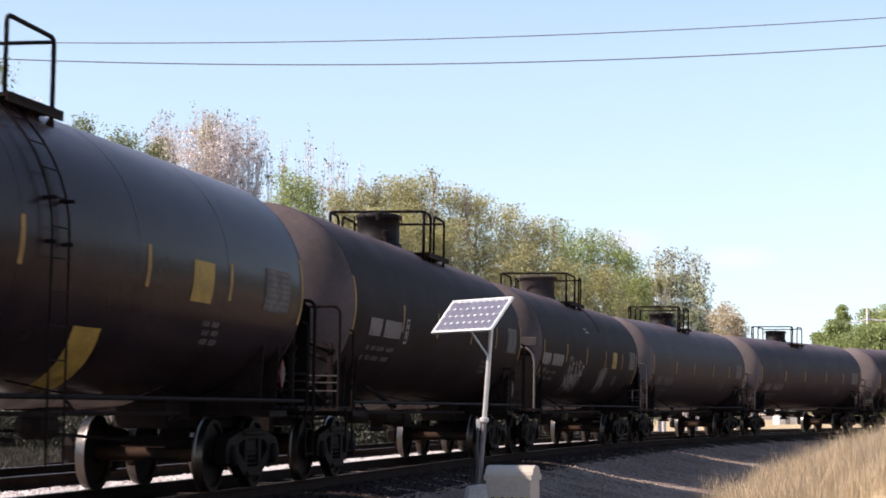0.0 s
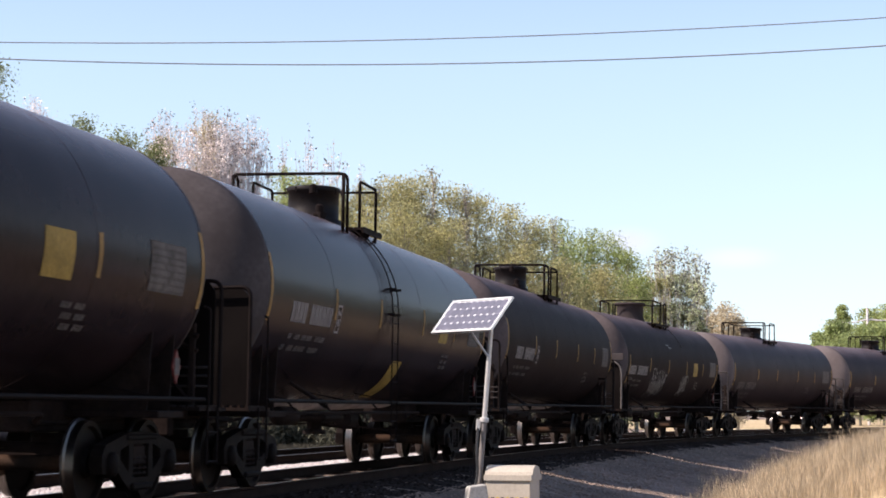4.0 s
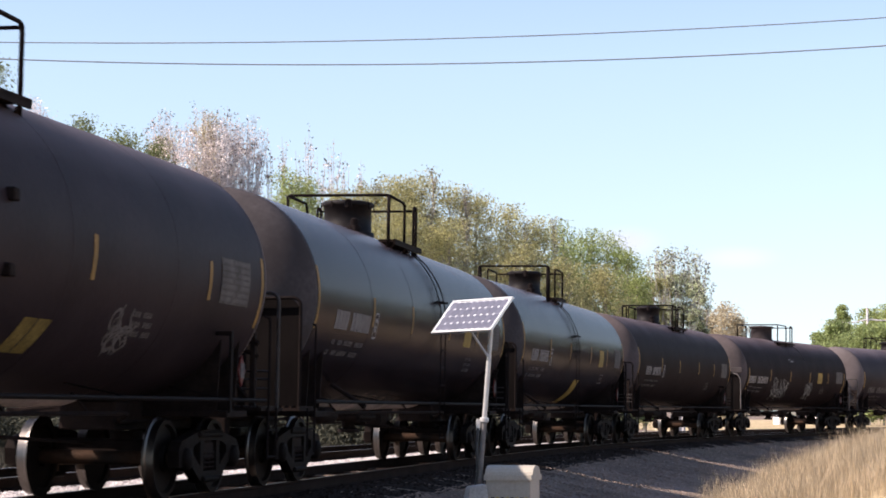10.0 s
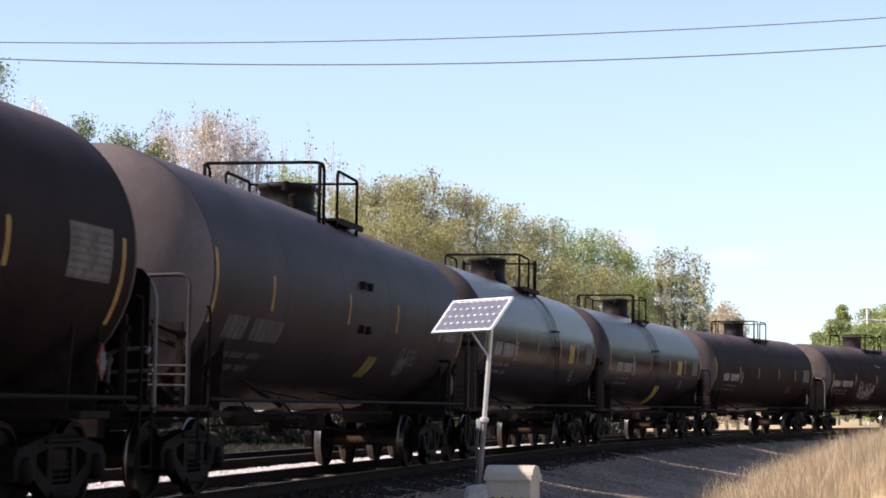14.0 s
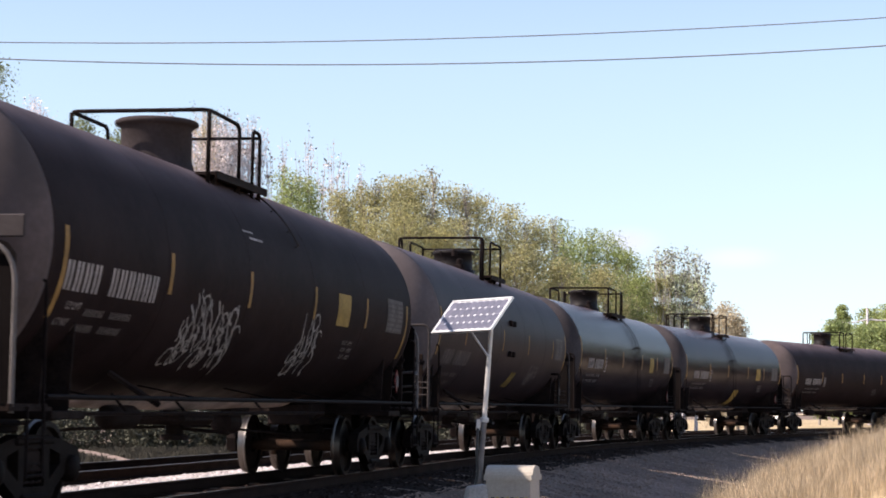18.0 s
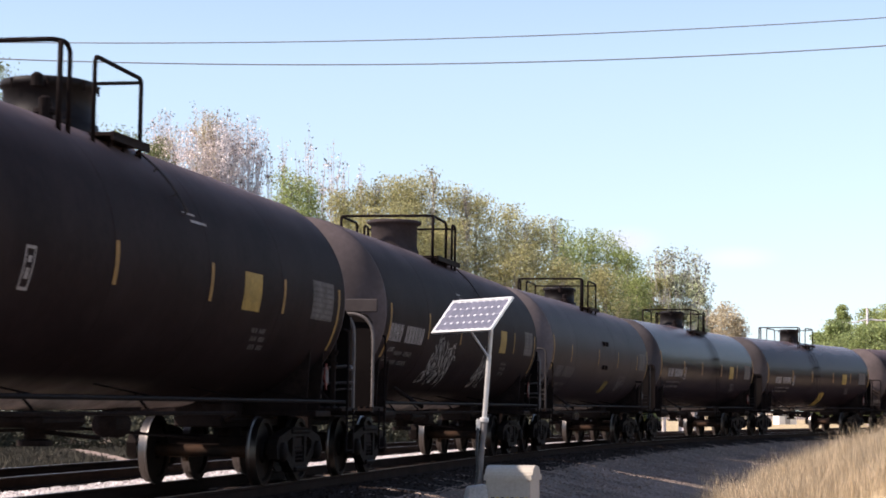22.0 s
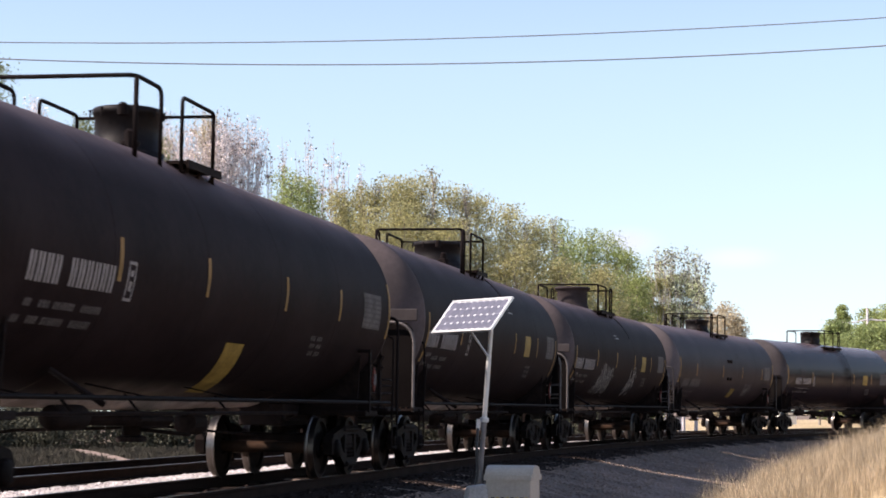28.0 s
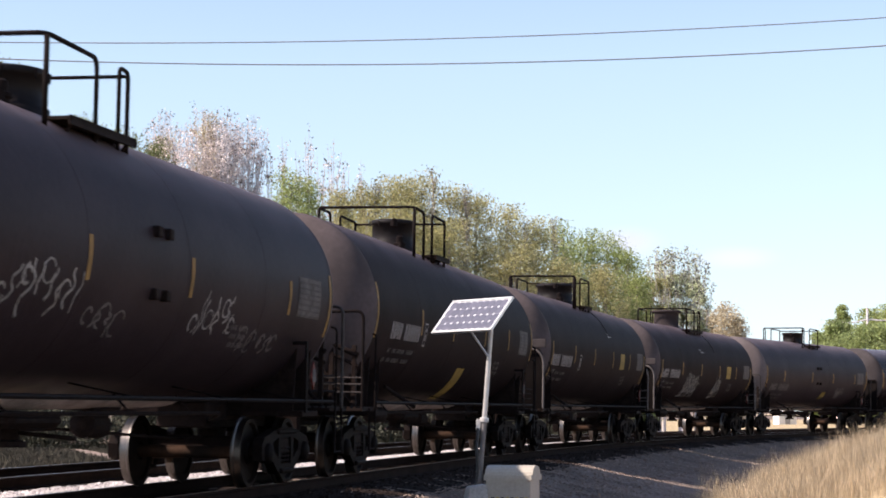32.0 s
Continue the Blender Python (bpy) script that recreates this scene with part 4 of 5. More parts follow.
def build_car(name, label, paint, rails, drum, flare=False, ladder=None, brackets=None, bar=None, shield=None):
    """One tank car. rails: the four posts of the crown's railings along the car; drum: place, radius and height of the housing."""
    car = thing(name, label, "tank car", "tank cars of the train")
    tank = part("tank", mesh_of(("tank", paint.name), tank_shell), paint, car, smooth=True)
    head = {FADED_BLACK: PALE_HEAD, GLOSS_BLACK: DARK_HEAD}.get(paint, DUSTY_HEAD)
    for sgn in (-1, 1):
        part("tank_head", mesh_of(("tank_head", sgn, head.name), lambda bm: tank_head(bm, sgn)), head, car, "dusty domed tank end", smooth=True)
    for x in (-7.58, -4.45, -1.5, 1.45, 4.4, 7.58):
        part("weld_seam", mesh_of(("weld_seam", paint.name), seam_ring), paint, tank, m=pose(x, 0, 0), smooth=True)
    r0, r1, f0, f1 = rails
    dx, dr, dh = drum
    mw = part("manway", mesh_of(("manway", dr, dh, flare), lambda bm: manway(bm, dr, dh, flare)), DRUM_DUSTY if flare else DRUM_BLACK, car, "flared black fittings housing" if flare else "black drum-shaped fittings housing", pose(dx, 0, 0), smooth=True)
    for nm, fn in (("valve_arm", valve_arm), ("relief_valve", relief_valve), ("lid_hinge", lid_hinge)):
        if not (flare and nm != "lid_hinge"):
            part(nm, mesh_of((nm, dr, dh), lambda bm: fn(bm, dr, dh)), RAIL_BLACK, mw)
    for k in range(0 if flare else 8):
        a = math.pi * (k + 0.5) / 4
        part("lid_bolt", mesh_of("lid_bolt", lid_bolt), RAIL_BLACK, mw, m=pose((dr + 0.045) * math.cos(a), (dr + 0.045) * math.sin(a), CROWN + dh))
    for mm in (Matrix(), Matrix.Diagonal((1, -1, 1, 1))):
        part("walkway", mesh_of(("walkway", r0, f1), lambda bm: top_platform(bm, max(r0, dx - 0.7) + 0.1, f1 + 0.06)), GEAR_BLACK, car, "grated walkway", mm)
    part("railing", mesh_of(("top_railing", r0, r1), lambda bm: top_railing(bm, r0, r1)), RAIL_BLACK, car, "bent pipe railing", smooth=True)
    part("railing", mesh_of(("front_railing", f0, f1), lambda bm: front_railing(bm, f0, f1)), RAIL_BLACK, car, "bent pipe railing", smooth=True)
    if ladder is not None:
        for mm in (Matrix(), Matrix.Diagonal((1, -1, 1, 1))):
            part("ladder", mesh_of("side_ladder", side_ladder), RAIL_BLACK, car, "pipe ladder down the side", pose(ladder, 0, 0) @ mm)
    for x in brackets or ():
        for z in (2.9, 2.24):
            part("ladder_bracket", mesh_of(("ladder_bracket", z), lambda bm: ladder_bracket(bm, z)), GEAR_BLACK, car, "dark welded bracket", pose(x, 0, 0))
    if bar is not None:
        part("grab_bar", mesh_of("grab_bar", grab_bar), RAIL_WORN, car, "thin worn grab bar", pose(bar, 0, 0), smooth=True)
    for mm in (Matrix(), Matrix.Diagonal((1, -1, 1, 1))):
        part("side_pipe", mesh_of("side_rail", side_rail), RAIL_BLACK, car, "long grab pipe", mm)
    part("belly", mesh_of("belly_sump", belly_sump), BELLY, car, "pale dusty sloping belly", smooth=True)
    part("skid", mesh_of("tank_skid", tank_skid), GEAR_BLACK, car)
    part("outlet_valve", mesh_of("outlet_valve", outlet_valve), GEAR_BLACK, car, "bottom outlet valve")
    part("brake_pipe", mesh_of("brake_pipe", brake_pipe), GEAR_BLACK, car)
    part("brake_rod", mesh_of("brake_rod", brake_rod), GEAR_BLACK, car)
    part("air_reservoir", mesh_of("air_reservoir", air_reservoir), GEAR_BLACK, car, smooth=True)
    part("brake_cylinder", mesh_of("brake_cylinder", brake_cylinder), GEAR_BLACK, car)
    for x in (-4.65,):
        part("strut", mesh_of("bottom_brace", bottom_brace), GEAR_BLACK, car, m=pose(x, 0, 0))
    grab = PIPE_GREY if bar is not None else RAIL_WORN if paint is FADED_BLACK else RAIL_BLACK
    for turn in (0, 180):
        m = pose(0, 0, 0, 0, 0, turn)
        for nm, fn, lab in (("sill", stub_sill, ""), ("coupler", coupler, "knuckle coupler"), ("saddle", saddle, ""), ("end_platform", end_platform, "grated end platform"),
                            ("handrail", lambda bm: end_handrail(bm, bar is not None), "arched grab rail"), ("corner_ladder", corner_ladder, ""), ("end_frame", end_posts, ""), ("grating", end_grating, "grating bars"), ("cross_pipe", cross_pipe, "worn pipes across the end"), ("end_piping", end_piping, "worn grey air pipes"), ("corner_plate", corner_plate, "pale flat bar"), ("air_hose", air_hose, "")):
            if nm == ("end_piping" if bar is None else "cross_pipe") or (nm == "corner_plate" and (bar is not None or turn == 0)):
                continue
            part(nm, mesh_of((nm, grab.name, bar is None) if nm == "handrail" else nm, fn), {"handrail": grab, "corner_ladder": RAIL_BLACK, "end_piping": PIPE_GREY, "cross_pipe": RAIL_WORN, "corner_plate": PIPE_GREY}.get(nm, GEAR_BLACK), car, lab, m)
            if nm in ("handrail", "corner_ladder", "end_frame"):
                mm = m @ Matrix.Diagonal((1, -1, 1, 1))
                part(nm, mesh_of((nm, grab.name, bar is None) if nm == "handrail" else nm, fn), {"handrail": grab, "end_frame": GEAR_BLACK}.get(nm, RAIL_BLACK), car, lab, mm)
        build_truck(car, TRUCK_X if turn == 0 else -TRUCK_X)
        if shield:
            part("head_shield", mesh_of(("head_shield", shield.name), head_shield), shield, car, "half-height head shield", m)
            if bar is not None and turn:
                part("shield_flange", mesh_of("shield_flange", shield_flange), DARK_HEAD, car, "dusty lip of the head shield", m)
                part("end_board", mesh_of("end_board", end_board), BOARD, car, "pale dusty flat board", m)
        else:
            part("side_post", mesh_of("side_post", side_post), RAIL_BLACK, car, "upright flat bar", m @ pose(6.25, 0, 0))
    part("brake_wheel", mesh_of("brake_wheel", brake_wheel), RAIL_BLACK, car, "hand brake wheel and housing")
    return car


def stripes(car, xs, end, low, z0=2.31, z1=2.75):
    """Reflective stripes; the two long ones stand by the ends."""
    for x in xs:
        part("stripe", mesh_of(("stripe", z0), lambda bm: patch(bm, -0.05, 0.05, z0, z1)), STRIPE, car, "yellow reflective stripe", pose(x, 0, 0))
    for x in (-end, end):
        part("stripe", mesh_of(("end_stripe", low), lambda bm: patch(bm, -0.05, 0.05, low, low + 0.86)), STRIPE, car, "long yellow reflective stripe", pose(x, 0, 0))


def marks(car, x, z, pitch=0.2, h=0.24, mat=None):
    """Owner's mark and number as plain bars, with two fine lines below."""
    mat = mat or WHITE_MARK
    for k, n in ((0, 4), (5, 6)):
        part("marking", mesh_of(("marking", n, pitch, z, h, mat.name), lambda bm: mark_bars(bm, 0, z, n, pitch, h)), mat, car, "row of white stencil bars", pose(x + k * pitch, 0, 0))
    for k in (0, 1):
        part("fine_marking", mesh_of(("fine_marking", k, z), lambda bm: mark_bars(bm, 0.15 - 0.1 * k, z - 0.32 - 0.15 * k, 22, 0.085, 0.07, (0, 1, 2, 3, 4, 5, 6, 13, 14) if z == 2.29 else (2, 3, 7, 14, 15))), GREY_MARK, car, "fine row of stencil bars", pose(x, 0, 0))["kind"] = "stuff"


def far_marks(car, white=True, square=True, sx=2.65):
    if square:
        part("yellow_square", mesh_of("yellow_square", lambda bm: patch(bm, 0, 0.72, 2.24, 2.7)), YELLOW, car, "yellow painted square", pose(sx, 0, 0))
    if white:
        dp = part("data_panel", mesh_of("data_panel", lambda bm: patch(bm, 0, 1.1, 2.27, 2.8)), PANEL_BACK, car, "pale stencilled data panel", pose(5.9, 0, 0))
        for k, z in enumerate((2.3, 2.37, 2.45, 2.52, 2.59, 2.66, 2.74)):
            part("panel_line", mesh_of(("panel_line", k % 3, z), lambda bm: [patch(bm, a, b, z, z + 0.045, 0.009) for a, b in ((0.03, 0.4 + 0.1 * (k % 3)), (0.5 + 0.1 * (k % 3), 1.06))]), GREY_MARK, dp)["kind"] = "stuff"
    for k in (0, 1, 2):
        part("small_stencil", mesh_of(("small_stencil", k), lambda bm: mark_bars(bm, 0.1 * k, 2.02 - 0.1 * k, 7, 0.085, 0.06, (3,))), GREY_MARK, car, "small stencil bars", pose(sx + 0.7, 0, 0))["kind"] = "stuff"


def test_box(car, x, z):
    def shape(bm):
        for a in ((0, 0.22, 0.37, 0.4), (0, 0.22, 0.0, 0.03), (0, 0.03, 0.03, 0.37), (0.19, 0.22, 0.03, 0.37), (0.07, 0.15, 0.1, 0.2), (0.07, 0.15, 0.25, 0.31)):
            patch(bm, a[0], a[1], z + a[2], z + a[3])
    part("test_mark", mesh_of(("test_mark", z), shape), WHITE_MARK, car, "outlined stencil box", pose(x, 0, 0))


def low_band(car, x):
    part("yellow_band", mesh_of("yellow_band", lambda bm: slant_patch(bm, 0, 0.72, 1.84, 1.24, -0.85)), YELLOW, car, "slanted yellow band low on the tank", pose(x, 0, 0))


def shoulder_mark(car, x):
    """Two short white dashes high on the tank."""
    part("shoulder_mark", mesh_of("shoulder_mark", lambda bm: (patch(bm, 0, 0.42, 3.2, 3.225), patch(bm, 0.2, 0.75, 3.12, 3.15))), WHITE_MARK, car, "two short white dashes", pose(x, 0, 0))


def spray(car, x0, x1, z0, z1, seed, n=9, mat=None, lean=0.0):
    """Faded sprayed scrawl: slanting looped strokes, tall ones first, small loops after."""
    rnd = random.Random(seed)
    mid = (z0 + z1) / 2

    def shape(bm):
        for i in range(n):
            x = x0 + (x1 - x0) * (i + rnd.uniform(-0.3, 0.6)) / n
            if i % 3:
                zs = np.linspace(rnd.uniform(mid, z1), rnd.uniform(z0, mid), 7)
                amp = rnd.uniform(0.02, 0.09)
                pts = [(x + lean * (z - mid) + amp * math.sin(k * 1.6 + i), z) for k, z in enumerate(zs)]
            else:
                c, r = rnd.uniform(z0 + 0.12, z1 - 0.12), rnd.uniform(0.07, 0.14)
                pts = [(x + lean * (c - mid) + 1.2 * r * math.cos(q), c + r * math.sin(q)) for q in np.linspace(0.4, rnd.uniform(4, 6.2), 9)]
            stroke(bm, pts, rnd.uniform(0.02, 0.04))
    tagged(part("graffiti", mesh_of(("graffiti", seed), shape), mat or SPRAY, car, "faded pale sprayed strokes"), kind="stuff")


def slant_patch(bm, x0, x1, z0, z1, lean):
    rows = []
    for z in np.linspace(z0, z1, 6):
        a = math.asin((z - ZC) / R)
        rows.append([bm.verts.new((x + lean * (z - z0), -(R + 0.005) * math.cos(a), ZC + (R + 0.005) * math.sin(a))) for x in (x0, x1)])
    for p, q in zip(rows, rows[1:]):
        bm.faces.new((p[0], p[1], q[1], q[0]))


def stencil_word(car, body, x, z, h):
    """Small stencilled word lying against the tank's side."""
    key = ("word", body, h)
    if key not in CACHE:
        cu = bpy.data.curves.new("word", "FONT")
        cu.body, cu.size = body, h * 1.4
        ob = bpy.data.objects.new("word", cu)
        CACHE[key] = bpy.data.meshes.new_from_object(ob)
        bpy.data.objects.remove(ob)
    a = math.asin((z - ZC) / R)
    part("stencil_word", CACHE[key], WHITE_MARK, car, "small stencilled words", pose(x, -(R + 0.008) * math.cos(a), ZC + (R + 0.008) * math.sin(a), 90 - math.degrees(a), 0, 0))["kind"] = "stuff"


def placards(car):
    for x in (7.0,):
        p = part("placard", mesh_of("placard", placard), RED_MARK, car, "red diamond placard", pose(x, 0.12, 1.5) @ Matrix.Diagonal((0.8, 1, 0.95, 1)))
        part("placard_panel", mesh_of("placard_panel", placard_panel), GREY_MARK, p)


GX = (-4.28, -1.49, 1.73, 4.51)
CX = (-4.34, -1.44, 1.57, 4.54)
WX = (-5.16, -1.18, 2.0, 5.51)
CARS = []


def add_cars():
    """The train, from the leading car back; at: place along the line at 16 s."""
    def shiny(at, rails, dx, ladder, band):
        car = build_car("tank_car", "glossy black tank car with yellow stripes and grimy ends", GLOSS_BLACK, rails, (dx, 0.42, 0.55), ladder=ladder, shield=SHIELD)
        stripes(car, GX, 7.57, 2.16)
        marks(car, -6.52, 2.33, 0.19, 0.27)
        far_marks(car, sx=3.15)
        if band:
            low_band(car, 0.24)
        test_box(car, -4.18, 2.13)
        placards(car)
        CARS.append((car, at))

    def banded(at, rails, dx, band, label):
        car = build_car("tank_car", label, MATT_BLACK, rails, (dx, 0.4, 0.55))
        stripes(car, GX, 7.57, 2.16)
        marks(car, -6.5, 2.32, 0.195, 0.27)
        far_marks(car, square=False)
        if band:
            low_band(car, -0.15)
        test_box(car, -4.05, 2.13)
        placards(car)
        CARS.append((car, at))

    def stencilled(at, rails, drum, seed, flare, label, dash=False):
        car = build_car("tank_car", label, MATT_BLACK, rails, drum, flare, bar=rails[3] - 0.05, shield=SHIELD)
        stripes(car, CX, 7.3, 1.88, 2.27, 2.71)
        marks(car, -7.22, 2.29, 0.232, 0.28)
        stencil_word(car, "LD LMT", -7.0, 1.985, 0.08)
        stencil_word(car, "LT WT", -7.1, 1.83, 0.08)
        far_marks(car, sx=2.8)
        shoulder_mark(car, 0.8 if dash else -1.5)
        placards(car)
        if seed:
            spray(car, -3.6, -1.55, 1.42, 2.4, seed, 34, None if flare else GREY_MARK, -0.5)
            spray(car, 1.2, 2.25, 1.5, 2.38, seed + 1, 17, None if flare else GREY_MARK, -0.5)
        else:
            test_box(car, -3.65, 2.09)
        CARS.append((car, at))

    def worn(at, rails, dx, seed, label, xs=GX, low=2.03, brackets=None):
        car = build_car("tank_car", label, FADED_BLACK, rails, (dx, 0.43, 0.42), brackets=brackets)
        stripes(car, xs, 7.5, low, 2.27 if low > 2.04 else 2.28, 2.72)
        marks(car, -6.8, 2.03, 0.22, 0.27, GREY_MARK)
        far_marks(car, square=False)
        placards(car)
        if seed:
            spray(car, -3.25, -1.5, 1.85, 2.45, seed, 12, None, 0.3)
            spray(car, -1.1, -0.2, 1.75, 2.1, seed + 2, 7, GREY_MARK, 0.3)
            spray(car, 1.95, 3.5, 1.88, 2.42, seed + 1, 10, None, 0.3)
            spray(car, 3.9, 5.4, 1.75, 2.08, seed + 3, 10, GREY_MARK, 0.3)
        if xs is WX:
            for x in (0.72, 1.05):
                part("yellow_slash", mesh_of("yellow_slash", lambda bm: slant_patch(bm, 0, 0.3, 1.55, 1.87, 0.35)), WORN_YELLOW, car, "slanted yellow painted patch", pose(x, 0, 0))
            spray(car, 2.95, 3.6, 1.55, 2.1, 53, 15, GREY_MARK, 0.1)
        CARS.append((car, at))

    worn(134.5, (-1.7, -1.4, -0.7, 0.3), -0.2, 0, "faded black tank car at the head of the view")
    worn(116.4, (-1.7, -1.45, -0.8, -0.1), -1.1, 0, "faded black tank car with pale worn stencils")
    worn(98.3, (-1.65, -1.35, -0.7, 0.05), -0.44, 0, "faded brownish-black tank car, stencils nearly gone")
    stencilled(80.19, (-1.5, -0.2, 0.4, 0.72), (-0.87, 0.45, 0.55), 11, True, "matt black tank car with faded sprayed strokes")
    banded(61.92, (-0.15, 0.48, 0.8, 1.76), 0.0, False, "weathered matt black tank car with white stencils")
    shiny(43.79, (-1.76, -1.47, -0.66, 0.46), -0.19, -2.3, True)
    shiny(25.91, (-0.92, 0.36, 1.1, 1.33), -0.19, -0.75, False)
    worn(8.12, (-0.89, -0.6, 0.2, 1.46), 0.54, 0, "faded black tank car with worn stencils and welded brackets", WX, 2.04, (-0.4, 0.05))
    stencilled(-9.66, (-1.48, -0.2, 0.39, 0.71), (-0.83, 0.45, 0.56), 31, True, "matt black tank car with pale sprayed strokes along its side")
    stencilled(-27.67, (-1.65, -1.37, -0.7, 0.68), (0.23, 0.5, 0.48), 0, False, "matt black tank car with clean white stencils", True)
    banded(-45.75, (-2.45, -1.6, -0.87, 0.31), -0.28, True, "matt black tank car with white stencils and a yellow band")
    worn(-63.8, (-1.3, 0.05, 0.7, 0.96), -0.25, 41, "faded black tank car with sprayed strokes on its side", (-4.6, -1.45, 1.58, 5.5), 2.05, (0.4, 0.75))
    banded(-81.9, (-0.15, 0.48, 0.8, 1.76), 0.0, True, "weathered matt black tank car with a yellow band low down")


add_cars()


def run(at, t):
    return at + float(np.interp(t, _T, _D))


def frame_between(p, q):
    """Pose with x along the line from q to p, leaned with the track."""
    fwd = Vector(p - q).normalized()
    left = Vector((0, 0, 1)).cross(fwd).normalized()
    up = fwd.cross(left)
    m = Matrix((fwd, left, up)).transposed().to_4x4()
    m.translation = Vector((p + q) / 2)
    return m @ Matrix.Rotation(BANK, 4, "X")


def car_pose(at, t):
    s = run(at, t)
    return frame_between(on_track(s + TRUCK_X), on_track(s - TRUCK_X))


def motions():
    """The train rolls away along the curve; trucks follow the rails and wheels turn."""
    times = [i * 1.0 for i in range(33)]
    where = {}
    for car, at in CARS:
        where[car] = at
        walk(car, [(t, car_pose(at, t)) for t in times])
    for tk, car, x in TRUCKS:
        rows = []
        for t in times:
            s = run(where[car], t) + x
            rows.append((t, pose(x, 0, 0) @ Matrix.Rotation(-(float(np.interp(s, _S, _PSI)) - float(np.interp(s - x, _S, _PSI))) * 1.0, 4, "Z")))
        walk(tk, rows)
    steps = [i * 0.2 for i in range(161)]
    for ws, flip in WHEELS:
        here = ws.location.copy()
        walk(ws, [(t, Matrix.Translation(here) @ Matrix.Rotation((run(0, t) - run(0, 0)) / WHEEL_R, 4, "Y") @ pose(0, 0, 0, 0, 0, flip)) for t in steps])


# ---- wayside solar post, enclosure, wires ----
def build_solar():
    post = thing("solar_post", "galvanised leaning post with a tilted solar panel on top", "solar panel", m=pose(0.427, 25.0, -0.34, 0, 4.5, 0) @ Matrix.Scale(0.893, 4))
    bm = bmesh.new()
    lathe(bm, [(0.034, 1.36), (0.034, 2.3), (0.03, 2.31), (0.03, 2.85)], 20)
    part("post", bm, GALV, post, "galvanised upper pipe in its own tone")
    # same post below the clamp, train shade put into its colour
    bm = bmesh.new()
    lathe(bm, [(0.038, 0), (0.038, 1.37), (0.034, 1.375)], 20)
    part("sleeve", bm, SHADED_STEEL, post, "lower length of the pipe, darkened for the train's shade")
    bm = bmesh.new()
    lathe(bm, [(0.05, 1.34), (0.064, 1.35), (0.064, 1.4), (0.05, 1.41)], 20)
    box(bm, -0.11, -0.045, -0.03, 0.03, 1.22, 1.38, 0.008)
    part("clamp", bm, GALV, post, "pipe clamp with bracket")
    bm = bmesh.new()
    tube(bm, [(-0.02, -0.05, 2.28), (-0.33, -0.12, 2.66)], 0.017, 6)
    part("strut", bm, GALV, post, "thin panel strut")
    bm = bmesh.new()
    tube(bm, fillet([(-0.08, -0.05, 1.25), (-0.08, -0.09, 0.95), (-0.03, -0.08, 0.6), (-0.08, -0.1, 0.3), (0.1, -0.3, 0.1)], 0.15), 0.021, 6)
    part("cable", bm, CABLE, post, "black cable down the post")
    tilt = pose(0, 0, 0, 0, -4.5, 0) @ pose(-0.067, -0.08, 2.85, 50, 0, -53)
    bm = bmesh.new()
    w, h = 0.69, 0.31
    for a in ((-w, w, -h, -h + 0.022), (-w, w, h - 0.022, h), (-w, -w + 0.03, -h + 0.03, h - 0.03), (w - 0.03, w, -h + 0.03, h - 0.03)):
        box(bm, a[0], a[1], a[2], a[3], -0.02, 0.018, 0.003)
    panel = part("panel_frame", bm, ALU_FRAME, post, "bright aluminium frame", tilt)
    bm = bmesh.new()
    box(bm, -w + 0.03, w - 0.03, -h + 0.03, h - 0.03, -0.012, 0.004)
    part("backing", bm, CELL_GAP, panel)
    nx, ny = 9, 4
    cw, ch = (2 * w - 0.08) / nx, (2 * h - 0.08) / ny

    def cell(bm):
        a, b, c = cw / 2 - 0.003, ch / 2 - 0.003, 0.022
        vs = [bm.verts.new((x, y, 0)) for x, y in ((-a + c, -b), (a - c, -b), (a, -b + c), (a, b - c), (a - c, b), (-a + c, b), (-a, b - c), (-a, -b + c))]
        f = bm.faces.new(vs)
        e = bmesh.ops.extrude_face_region(bm, geom=[f])
        bmesh.ops.translate(bm, verts=[g for g in e["geom"] if isinstance(g, bmesh.types.BMVert)], vec=(0, 0, 0.004))
        bmesh.ops.recalc_face_normals(bm, faces=bm.faces)
    for i in range(nx):
        for j in range(ny):
            part("cell", mesh_of("solar_cell", cell), SOLAR_CELL, panel, m=pose(-w + 0.04 + cw * (i + 0.5), -h + 0.04 + ch * (j + 0.5), 0.006))


